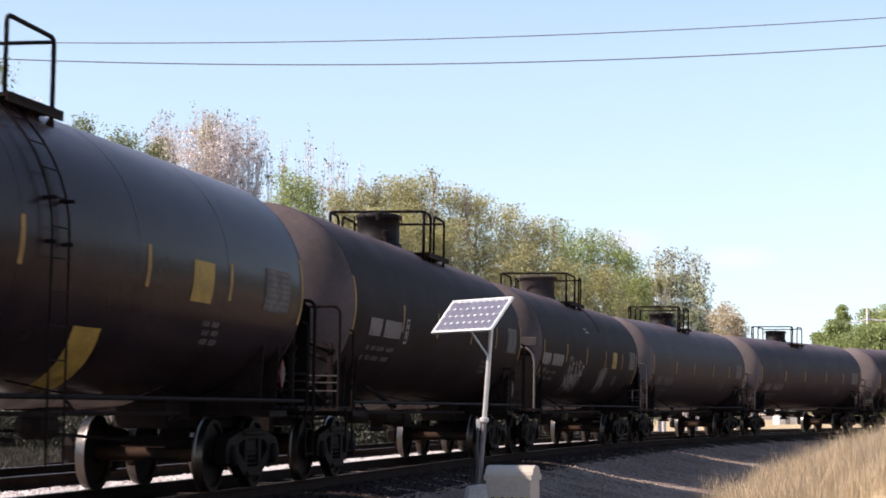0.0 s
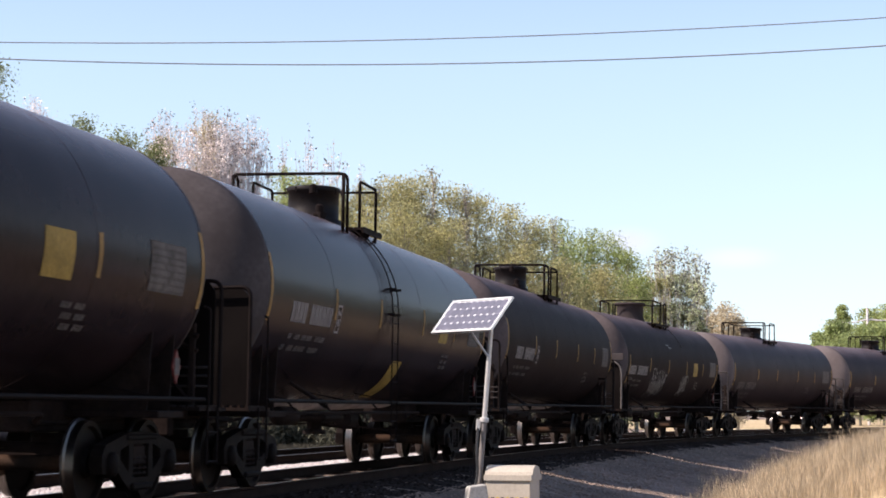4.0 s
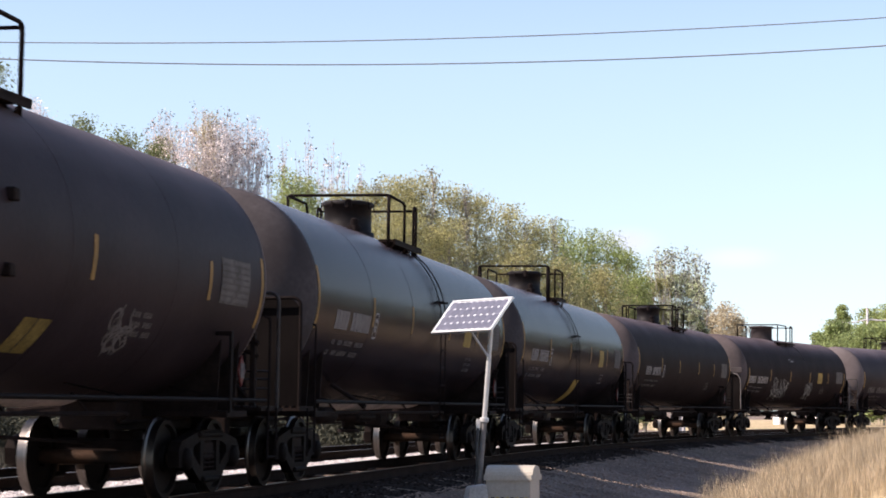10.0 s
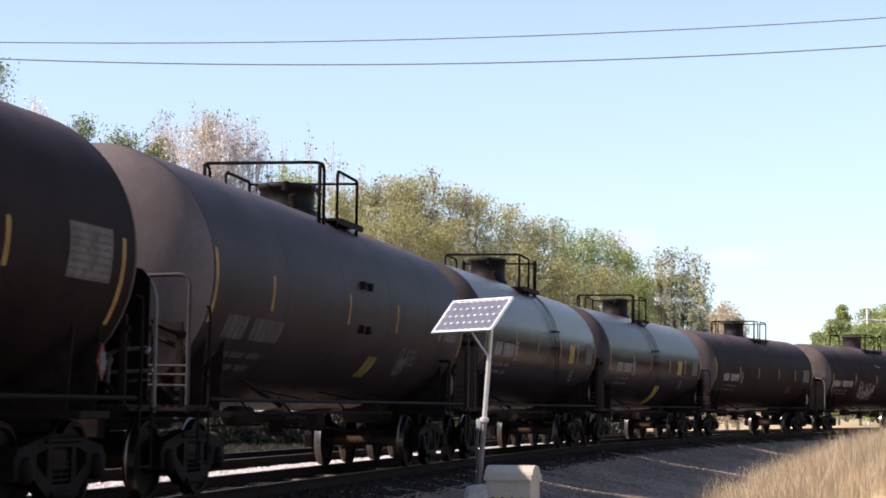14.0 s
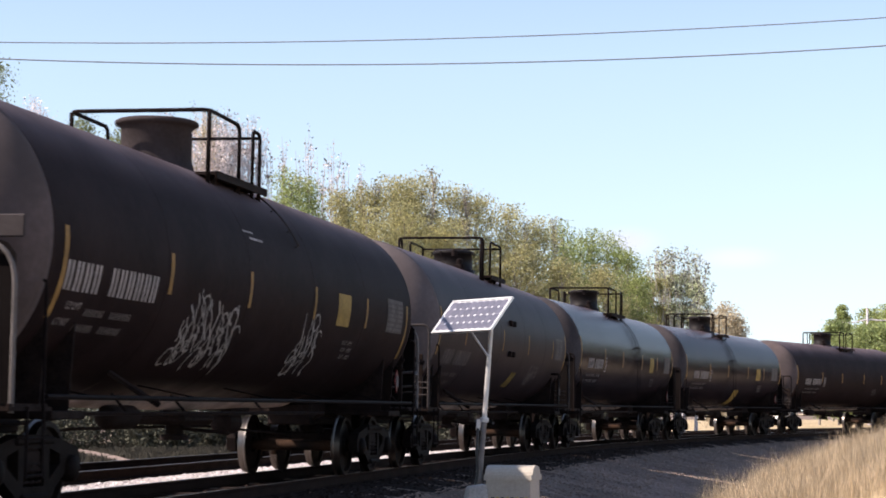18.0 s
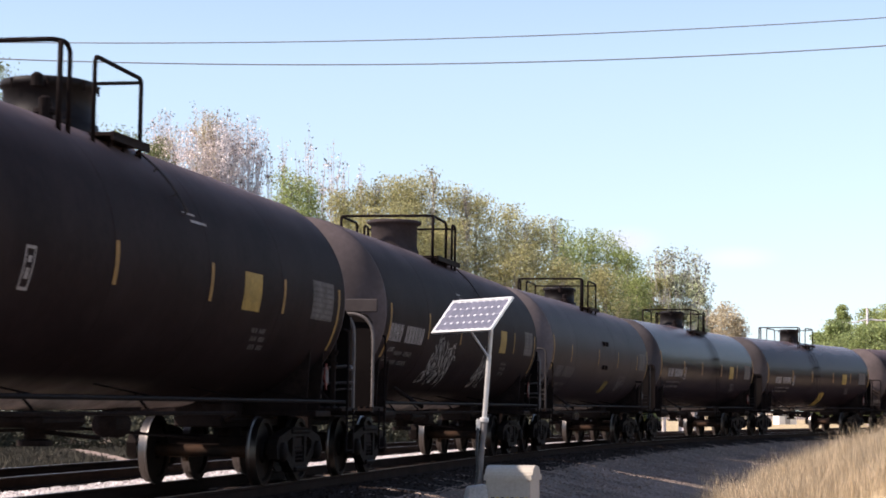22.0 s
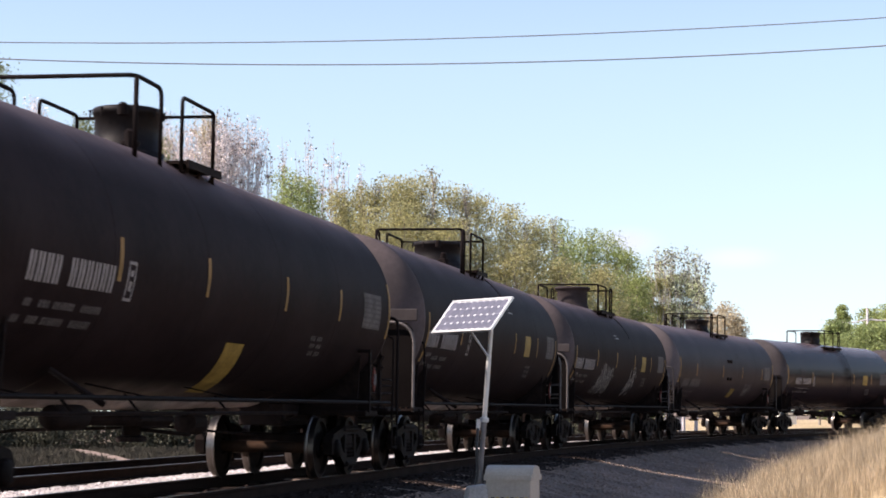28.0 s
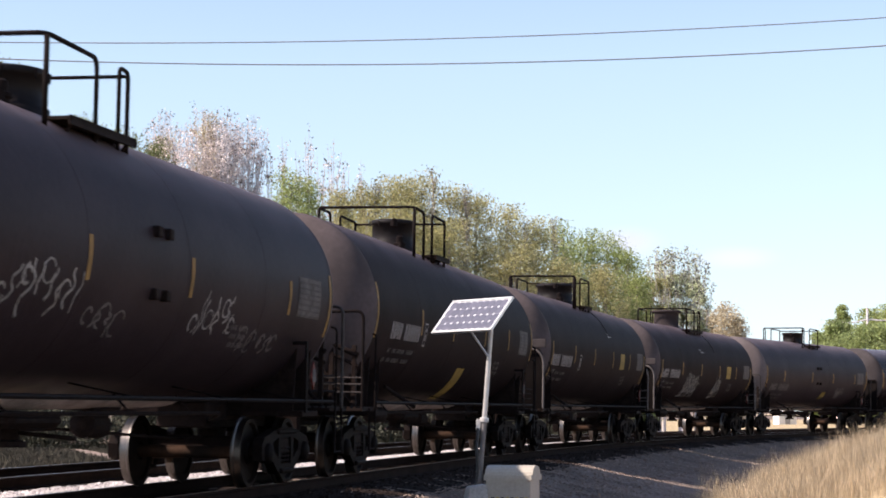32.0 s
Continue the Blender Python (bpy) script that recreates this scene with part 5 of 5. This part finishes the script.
def build_box():
    en = thing("equipment_box", "cream metal trackside box with a rounded lid and warning tape", "equipment box", m=pose(0.882, 25.0, -0.389, 0, 0, -18) @ Matrix.Scale(0.93, 4))
    bm = bmesh.new()
    box(bm, -0.315, 0.315, -0.235, 0.235, 0, 0.6, 0.012)
    part("body", bm, BOX_PAINT, en)
    bm = bmesh.new()
    arc = [(0.2 * math.cos(a), 0.63 + 0.125 * math.sin(a)) for a in np.linspace(0, math.pi, 11)]
    plate(bm, [(0.262, 0.555), (0.262, 0.63)] + arc + [(-0.262, 0.63), (-0.262, 0.555)], [], -0.335, 0.335)
    part("lid", bm, BOX_PAINT, en, "overhanging barrel lid", pose(0, 0, 0, 0, 0, 90))
    for k in range(9):
        bm = bmesh.new()
        box(bm, -0.305 + k * 0.068, -0.26 + k * 0.068, -0.24, -0.2355, 0.27, 0.33)
        part("tape_mark", bm, TAPE if k % 2 == 0 else CABLE, en, "worn warning tape")
    pier = bmesh.new()
    vs = [pier.verts.new(q) for q in ((-0.2, -0.16, -0.2), (0.2, -0.16, -0.2), (0.2, 0.16, -0.2), (-0.2, 0.16, -0.2), (-0.09, -0.1, 0.28), (0.12, -0.1, 0.31), (0.12, 0.1, 0.31), (-0.09, 0.1, 0.28))]
    for f in ((0, 1, 5, 4), (1, 2, 6, 5), (2, 3, 7, 6), (3, 0, 4, 7), (4, 5, 6, 7)):
        pier.faces.new([vs[k] for k in f])
    bmesh.ops.bevel(pier, geom=list(pier.edges), offset=0.012, segments=1, affect="EDGES")
    tagged(part("concrete_footing", pier, CONCRETE, None, m=pose(0.4, 24.62, -0.22, 0, 0, 12)), "rough tapered concrete footing at the post", "footing")


build_solar()
build_box()


def build_wires():
    """Two overhead lines on poles that stand outside the view."""
    d = 46.0
    for x in (-34, 40):
        pl = thing("utility_pole", "weathered wooden utility pole with a crossarm", "utility pole", "line poles", m=pose(x, d, -1.0))
        bm = bmesh.new()
        tube(bm, [(0, 0, 0), (0, 0, 15.2)], [0.16, 0.11], 12)
        part("pole", bm, POLE_WOOD, pl)
        bm = bmesh.new()
        box(bm, -0.06, 0.06, -0.9, 0.9, 14.5, 14.62)
        part("crossarm", bm, POLE_WOOD, pl)
    for a, b, c, r in ((9.7923, 0.0282, 0.0019, 0.013), (9.1895, 0.0151, 0.0025, 0.015)):
        bm = bmesh.new()
        tube(bm, [(x, d, a + b * x + c * x * x) for x in np.linspace(-34, 40, 60)], r, 6)
        tagged(part("overhead_wire", bm, WIRE), "thin grey overhead wire sagging across the sky", "wire", "overhead wires")


build_wires()


# ---- trees ----
def tree(name, label, x, y, h, w, leaf, bark, seed, style="round", leaves=5000, size=0.22, group="trees behind the railway"):
    """Trunk, limbs that reach for clumps of leaves spread through an uneven crown, and the leaves."""
    rs = np.random.RandomState(seed)
    tr = thing(name, label, "tree", group, m=pose(x, y, -1.05, 0, 0, rs.uniform(0, 360)))
    lo, n = {"round": (0.12, 70), "bare": (0.3, 60), "bush": (0.02, 60), "airy": (0.25, 90)}[style]
    bm = bmesh.new()
    lean = rs.uniform(-0.03, 0.03, 2) * h
    spine = [np.array([lean[0] * t * t, lean[1] * t * t, h * 0.95 * t]) for t in np.linspace(0, 1, 8)]
    r0 = h * (0.004 if style in ("bare", "airy") else 0.014)
    tube(bm, spine, [r0 * (1 - 0.92 * t) + 0.012 for t in np.linspace(0, 1, 8)], 8)
    clumps = []
    for i in range(n):
        t = lo + (1 - lo) * (i + rs.uniform(0, 1)) / n
        u = (t - lo) / (1 - lo)
        if style == "bare":
            env = 0.25 + 0.75 * (1 - u)
        else:
            env = math.sqrt(max(0.02, 1 - (2 * u - 0.85) ** 2 / 1.35)) if u > 0.42 else 0.75 + 0.6 * u
        a = rs.uniform(0, 2 * np.pi)
        q = w * env * (rs.uniform(0.1, 1) ** 0.5) * rs.uniform(0.85, 1.12)
        c = np.array([math.cos(a) * q, math.sin(a) * q, h * t * rs.uniform(0.97, 1.02)]) + np.array([*(lean * t * t), 0])
        rise = {"round": 0.9, "bush": 0.6, "bare": 2.6, "airy": 1.8}[style] * q
        b = np.array([*(lean * t * t), max(0.12 * h, c[2] - rise - 0.03 * h)])
        mid = (b + c) / 2 + rs.normal(0, 0.05, 3) * (q + 0.3)
        rr = min(r0 * 0.5, 0.02 + 0.015 * np.linalg.norm(c - b))
        tube(bm, [b, mid, c], [rr, rr * 0.6, 0.012], 4)
        clumps.append((c, 0.17 * w + 0.25))
        if style == "bare":
            clumps.append(((mid + c) / 2, 0.14 * w + 0.2))
            for k in range(4):
                g = c + np.array([rs.normal(0, 0.25), rs.normal(0, 0.25), rs.uniform(0.3, 1.0)]) * (0.35 * w + 0.4)
                g[2] = min(g[2], h * 1.01)
                tube(bm, [mid + (c - mid) * rs.uniform(0, 0.8), g], [0.014, 0.006], 4)
                clumps.append((g, 0.1 * w + 0.12))
    part("trunk", bm, bark, tr, "trunk and limbs")
    P = np.array([p for p, _ in clumps])
    W = np.array([q for _, q in clumps])
    k = rs.randint(0, len(P), leaves)
    c = P[k] + rs.normal(0, 1, (leaves, 3)) * W[k][:, None] * np.array([0.8, 0.8, 0.62])
    c[:, 2] = np.clip(c[:, 2], 0.1, h * 1.03)
    s = size * rs.uniform(0.5, 1.25, leaves)
    d1 = rs.normal(0, 1, (leaves, 3))
    d1 /= np.linalg.norm(d1, axis=1)[:, None]
    d2 = np.cross(d1, rs.normal(0, 1, (leaves, 3)))
    d2 /= np.linalg.norm(d2, axis=1)[:, None]
    d3 = np.cross(d1, d2)
    v = np.stack([c - d1 * s[:, None] * 0.6, c + d2 * s[:, None] * 0.38 + d3 * s[:, None] * 0.1, c + d1 * s[:, None] * 0.6, c - d2 * s[:, None] * 0.38 + d3 * s[:, None] * 0.1], 1)
    f = np.arange(leaves * 4).reshape(-1, 4)
    part("crown", from_arrays("crown", v.reshape(-1, 3), f), leaf, tr, "loose crown of small leaves")
    if style == "bare":
        tips = P[P[:, 2] > h * 0.8]
        m = 130
        c = tips[rs.randint(0, len(tips), m)] + rs.normal(0, 1, (m, 3)) * (0.06 * w + 0.12)
        s = rs.uniform(0.06, 0.14, m)[:, None]
        d1, d2 = rs.normal(0, 0.5, (2, m, 3))
        v = np.stack([c - d1 * s, c + d2 * s * 0.7, c + d1 * s, c - d2 * s * 0.7], 1)
        part("tip_foliage", from_arrays("tip_foliage", v.reshape(-1, 3), np.arange(m * 4).reshape(-1, 4)), LEAF_TIP, tr, "last dark leaves at the tips")["kind"] = "stuff"
    return tr


def broom(label, x, y, h, w, leaf, stems, leaves, size, seed, start=0.55, leafy=0.5, fall=0.06):
    """Poplar of many thin upright stems that fan out from one trunk, with leaves strung along their upper ends."""
    rs = np.random.RandomState(seed)
    tr = thing("tree", label, "tree", "trees behind the railway", m=pose(x, y, -1.05))
    bm = bmesh.new()
    tube(bm, [(0, 0, 0), (0, 0, h * start * 0.6), (0, 0, h * start)], [0.16, 0.13, 0.09], 8)
    lines = []
    for i in range(stems):
        a, q = rs.uniform(0, 2 * np.pi), w * math.sqrt((i + 0.4) / stems)
        top = h * (1 - fall * (q / w) ** 2) * rs.uniform(0.975, 1.01)
        e = np.array([math.cos(a) * q, math.sin(a) * q, top])
        b = np.array([e[0] * 0.06, e[1] * 0.06, h * start * rs.uniform(0.72, 1.0)])
        line = [b + (e - b) * np.array([t ** 1.25, t ** 1.25, t]) + rs.normal(0, 0.04, 3) * t for t in np.linspace(0, 1, 6)]
        tube(bm, line, [0.045, 0.042, 0.038, 0.032, 0.024, 0.01], 4)
        lines.append(np.array(line))
        for k in range(5):
            t = rs.uniform(0.35, 0.95)
            p = line[int(t * 5)]
            g = p + np.array([rs.normal(0, 0.3), rs.normal(0, 0.3), rs.uniform(0.5, 1.1)]) * (0.25 + 0.05 * h * (1 - t))
            g[2] = min(g[2], h)
            tube(bm, [p, g], [0.02, 0.007], 4)
            lines.append(np.array([p + (g - p) * u for u in np.linspace(0, 1, 6)]))
    part("trunk", bm, PALE_BARK, tr, "pale trunk and upright branches")

    def cards(nm, count, low, mat, sz, lab, spread):
        k = rs.randint(0, len(lines), count)
        t = (low + (1 - low) * rs.beta(1.8, 1.0, count)) * 4.999
        L = np.stack(lines)
        i = t.astype(int)
        f = (t - i)[:, None]
        c = L[k, i] * (1 - f) + L[k, np.minimum(i + 1, 5)] * f + rs.normal(0, spread, (count, 3))
        s = sz * rs.uniform(0.5, 1.25, count)[:, None]
        d1 = rs.normal(0, 1, (count, 3))
        d1 /= np.linalg.norm(d1, axis=1)[:, None]
        d2 = np.cross(d1, rs.normal(0, 1, (count, 3)))
        d2 /= np.linalg.norm(d2, axis=1)[:, None]
        v = np.stack([c - d1 * s * 0.6, c + d2 * s * 0.38, c + d1 * s * 0.6, c - d2 * s * 0.38], 1)
        return part(nm, from_arrays(nm, v.reshape(-1, 3), np.arange(count * 4).reshape(-1, 4)), mat, tr, lab)

    cards("crown", leaves, 1 - leafy, leaf, size, "sparse crown of small leaves", 0.16)
    cards("tip_foliage", max(60, leaves // 9), 0.9, LEAF_TIP, size * 1.1, "last dark leaves at the tips", 0.13)["kind"] = "stuff"


def by_view(px, top, d):
    """x and height of a tree at depth d metres whose top shows in that direction."""
    return (px - 784) / 3476 * d, (727 - top) / 3476 * d + 2.05


def add_trees():
    seed = 100
    rows = [  # direction, top, half width, depth
        ("round", LEAF_DEEP, BARK, "dark green leafy tree behind the railway", 18000, 0.14, [(-45, 108, 62, 120), (205, 232, 60, 128), (150, 216, 40, 122), (255, 256, 36, 120)]),
        ("airy", LEAF_PALE, PALE_BARK, "tall poplar with sparse pale brown leaves", 8500, 0.125, [(70, 182, 34, 130), (330, 245, 60, 127)]),
        ("airy", LEAF_TAN, PALE_BARK, "poplar with yellowing leaves among the pale ones", 5000, 0.125, [(346, 206, 40, 129), (372, 200, 32, 129), (300, 240, 40, 128)]),
        ("round", LEAF_OLIVE, BARK, "olive green tree turning yellow", 20000, 0.125, [(590, 340, 50, 128), (640, 328, 46, 130), (690, 322, 52, 132), (757, 316, 55, 134), (720, 326, 44, 131), (800, 332, 50, 133), (840, 346, 50, 134), (720, 372, 66, 126), (890, 372, 55, 136), (945, 394, 50, 138), (800, 400, 70, 128), (910, 430, 70, 132), (650, 380, 66, 124)]),
        ("round", LEAF_GREEN, BARK, "green leafy tree behind the railway", 15000, 0.13, [(505, 310, 50, 122), (548, 326, 34, 124), (995, 400, 46, 142), (1040, 416, 46, 144), (1075, 420, 46, 144), (1105, 448, 42, 142), (1010, 450, 60, 138), (1125, 490, 40, 140)]),
        ("round", LEAF_OLIVE, BARK, "yellow-green bushy tree behind the train", 14000, 0.135, [(1075, 478, 55, 136), (1140, 512, 34, 150), (990, 465, 55, 132)]),
        ("bare", LEAF_OLIVE, BARK, "thin tree rising above its neighbours", 900, 0.13, [(752, 304, 22, 131), (662, 314, 24, 130), (985, 390, 22, 139), (825, 334, 24, 132), (940, 392, 20, 136)]),
        ("round", LEAF_TAN, BARK, "tan autumn tree in the distance", 9000, 0.17, [(1284, 541, 36, 165), (1304, 562, 20, 164), (1264, 556, 30, 166)]),
        ("round", LEAF_GREEN, BARK, "green tree beyond the curve", 14000, 0.4, [(1494, 546, 15, 390), (1540, 553, 44, 385), (1580, 545, 50, 380), (1472, 574, 20, 388)]),
        ("round", LEAF_BRIGHT, BARK, "bright green bushy tree beyond the curve", 15000, 0.32, [(1482, 572, 34, 282), (1520, 581, 44, 276), (1562, 578, 50, 274), (1448, 594, 20, 285), (1606, 566, 60, 280)]),
        ("round", LEAF_DEEP, BARK, "dark green leafy tree past the field", 9000, 0.5, [(1710, 500, 90, 300), (1850, 440, 110, 290), (2010, 425, 120, 280), (2180, 410, 120, 270), (2360, 420, 130, 262), (2560, 405, 140, 255), (2780, 410, 150, 245), (3030, 400, 160, 235), (3330, 390, 180, 220)]),
    ]
    for style, leaf, bark, label, count, size, spots in rows:
        for px, top, half, d in spots:
            x, h = by_view(px, top, d)
            tree("tree", label, x, d, h, half / 3476 * d, leaf, bark, seed, style, count, size)
            seed += 1
    clusters = [
        ("tall poplar with sparse pale brown leaves", LEAF_PALE, 30, 5200, 0.135, 0.55, 0.62, 0.07, [(285, 188, 36, 130), (355, 182, 50, 131), (392, 186, 46, 130)]),
        ("tall poplar, half bare, with pale upright branches", LEAF_PALE, 26, 2400, 0.135, 0.6, 0.35, 0.06, [(438, 202, 36, 131), (402, 200, 56, 128)]),
        ("slender poplar, nearly bare, with pale branches", LEAF_PALE, 5, 260, 0.14, 0.6, 0.4, 0.08, [(478, 250, 13, 131), (497, 232, 13, 130), (544, 214, 10, 132), (585, 234, 20, 131), (566, 268, 16, 129), (640, 282, 14, 131), (612, 274, 12, 130), (524, 266, 12, 129)]),
        ("silvery cottonwood with upright leafy branches", LEAF_SILVER, 26, 13000, 0.15, 0.15, 0.88, 0.12, [(1174, 434, 46, 152), (1208, 432, 52, 153)]),
        ("yellowing cottonwood with upright leafy branches", LEAF_OLIVE, 14, 4200, 0.15, 0.25, 0.8, 0.12, [(1166, 442, 34, 150)]),
        ("silvery cottonwood with a broad airy crown", LEAF_SILVER, 18, 9000, 0.15, 0.15, 0.88, 0.15, [(1230, 452, 36, 151), (1202, 490, 68, 150)]),
    ]
    for label, leaf, stems, count, size, start, leafy, fall, spots in clusters:
        for px, top, half, d in spots:
            x, h = by_view(px, top, d)
            broom(label, x, d, h, half / 3476 * d, leaf, stems, count, size, seed, start, leafy, fall)
            seed += 1


add_trees()


def undergrowth():
    rs = random.Random(77)
    for i in range(34):
        x = -54 + i * 1.9 + rs.uniform(-1, 1)
        tree("shrub", "green shrub in the undergrowth below trees, tree shade in its colour", x, rs.uniform(104, 116), rs.uniform(1.7, 2.4), rs.uniform(1.8, 2.6), LEAF_SHADED, BARK, 300 + i, "bush", 8000, 0.17, "undergrowth below the trees")


undergrowth()


def far_pole():
    pl = thing("utility_pole", "pale distant utility pole with wires by green bushes", "utility pole", m=pose(62.7, 290, -1.1))
    bm = bmesh.new()
    tube(bm, [(0, 0, 0), (0, 0, 17.3)], [0.24, 0.17], 8)
    part("pole", bm, PALE_BARK, pl)
    for end in (-5.2, 6.0):
        bm = bmesh.new()
        tube(bm, [(end * t, 0, 15.6 - (0.5 if end < 0 else -0.2) * t - 0.3 * math.sin(math.pi * t)) for t in np.linspace(0, 1, 7)], 0.1, 6)
        part("cable", bm, PALE_BARK, pl, "pale sagging cable")


far_pole()


def far_shed():
    sh = thing("shed", "small white shed far off in the field", "shed", m=pose(52.0, 300, -1.1, 0, 0, 12))
    bm = bmesh.new()
    box(bm, -1.4, 1.4, -1.2, 1.2, 0, 1.7)
    part("wall", bm, WHITE_WALL, sh)
    bm = bmesh.new()
    plate(bm, [(-1.6, 1.7), (0, 2.4), (1.6, 1.7)], [], -1.35, 1.35)
    part("roof", bm, WHITE_WALL, sh)
    bm = bmesh.new()
    box(bm, -0.4, 0.4, -1.24, -1.2, 0, 1.5)
    part("door", bm, GREY_ROOF, sh)


far_shed()


build_ties()
stones("ballast", -14, 50, -3.05, -0.84, 30000, 0.03, 1, 0.012)
stones("gravel", -14, 60, 0.84, 2.1, 8000, 0.026, 4, 0.005, SHADED_CINDER, "oily gravel along the outer rail, train shade in its colour")
stones("gravel", -14, 60, -0.25, 0.72, 11000, 0.034, 6, 0.012, SHADED_CINDER, "oily gravel between the rails, train shade in its colour")
stones("gravel", -14, 60, 2.1, 4.2, 10000, 0.026, 2, 0.005, CINDER, "dark dusty gravel on the shaded track shoulder")
stones("gravel", 2, 62, 4.2, 7.0, 9000, 0.022, 3, 0.0, CINDER, "sparse dark gravel and clods in the ditch")


# ---- dry grass on the bank ----
def grass(name, count, seed, xr, yr, hr, label, keep, mat=None, wide=1.0):
    rs = np.random.RandomState(seed)
    x, y = rs.uniform(*xr, count), rs.uniform(*yr, count)
    ok = keep(x, y)
    x, y = x[ok], y[ok]
    n = len(x)
    z = ground_height(x, y)
    h = hr[0] + (hr[1] - hr[0]) * rs.beta(1.4, 2.6, n) * (1 + 0.8 * np.clip(clumps(x, y), -1, 1))
    a, w = rs.uniform(0, 2 * np.pi, n), rs.uniform(0.0014, 0.0036, n) * wide
    b = rs.uniform(0, 2 * np.pi, n)
    bend = h * rs.uniform(0.1, 0.5, n)
    v = []
    for t, k in ((0, 1.0), (0.55, 0.8), (1.0, 0.15)):
        cx, cy, cz = x + np.cos(b) * bend * t * t, y + np.sin(b) * bend * t * t, z + h * t - 0.02
        v += [np.stack([cx - np.cos(a) * w * k, cy - np.sin(a) * w * k, cz], -1), np.stack([cx + np.cos(a) * w * k, cy + np.sin(a) * w * k, cz], -1)]
    v = np.stack(v, 1).reshape(-1, 3)
    i = (np.arange(n) * 6)[:, None]
    f = np.concatenate([i + np.array([0, 1, 3, 2]), i + np.array([2, 3, 5, 4])], 0)
    tagged(part(name, from_arrays(name, v, f), mat or DRY_GRASS), label, "grass", kind="stuff")


def clumps(x, y):
    return np.sin(x * 2.3 + 0.6 * y) * np.sin(y * 0.9 - x) + 0.5 * np.sin(x * 5.1 - y * 2.2) * np.sin(y * 3.3 + x)


def bank_keep(x, y):
    """Tufts up the bank with gaps between, thinning out towards the shaded ditch."""
    rs = np.random.RandomState(3)
    u = (lateral(x, y) - 5.9) / 3.2 + 0.3 * clumps(x, y)
    return rs.uniform(0, 1, len(x)) < np.clip(u, 0.0, 1) ** 1.4


def ditch_keep(x, y):
    rs = np.random.RandomState(4)
    lat = lateral(x, y)
    u = (lat - 4.9) / 2.2 + 0.25 * clumps(x, y)
    return (lat > 4.4) & (lat < 8) & (rs.uniform(0, 1, len(x)) < np.clip(u, 0, 1) ** 1.6 * 0.6)


grass("dry_grass", 420000, 7, (2, 15), (20, 68), (0.05, 0.55), "tall dry golden grass on the bank beside the track", bank_keep)
grass("sparse_grass", 200000, 9, (1, 14), (22, 72), (0.08, 0.4), "short sparse dry grass in the shaded ditch", ditch_keep)
# dark cover on the sunny ground, standing in for tree shade
grass("weeds", 300000, 8, (-42, 8), (24, 116), (0.08, 0.3), "low green weeds beyond the second track, tree shade in their colour", lambda x, y: (lateral(x, y) < -6.0) & (np.abs(x + 7 + (y - 56) * 0.262) > 0.4), SHADED_WEED, 6.0)

motions()
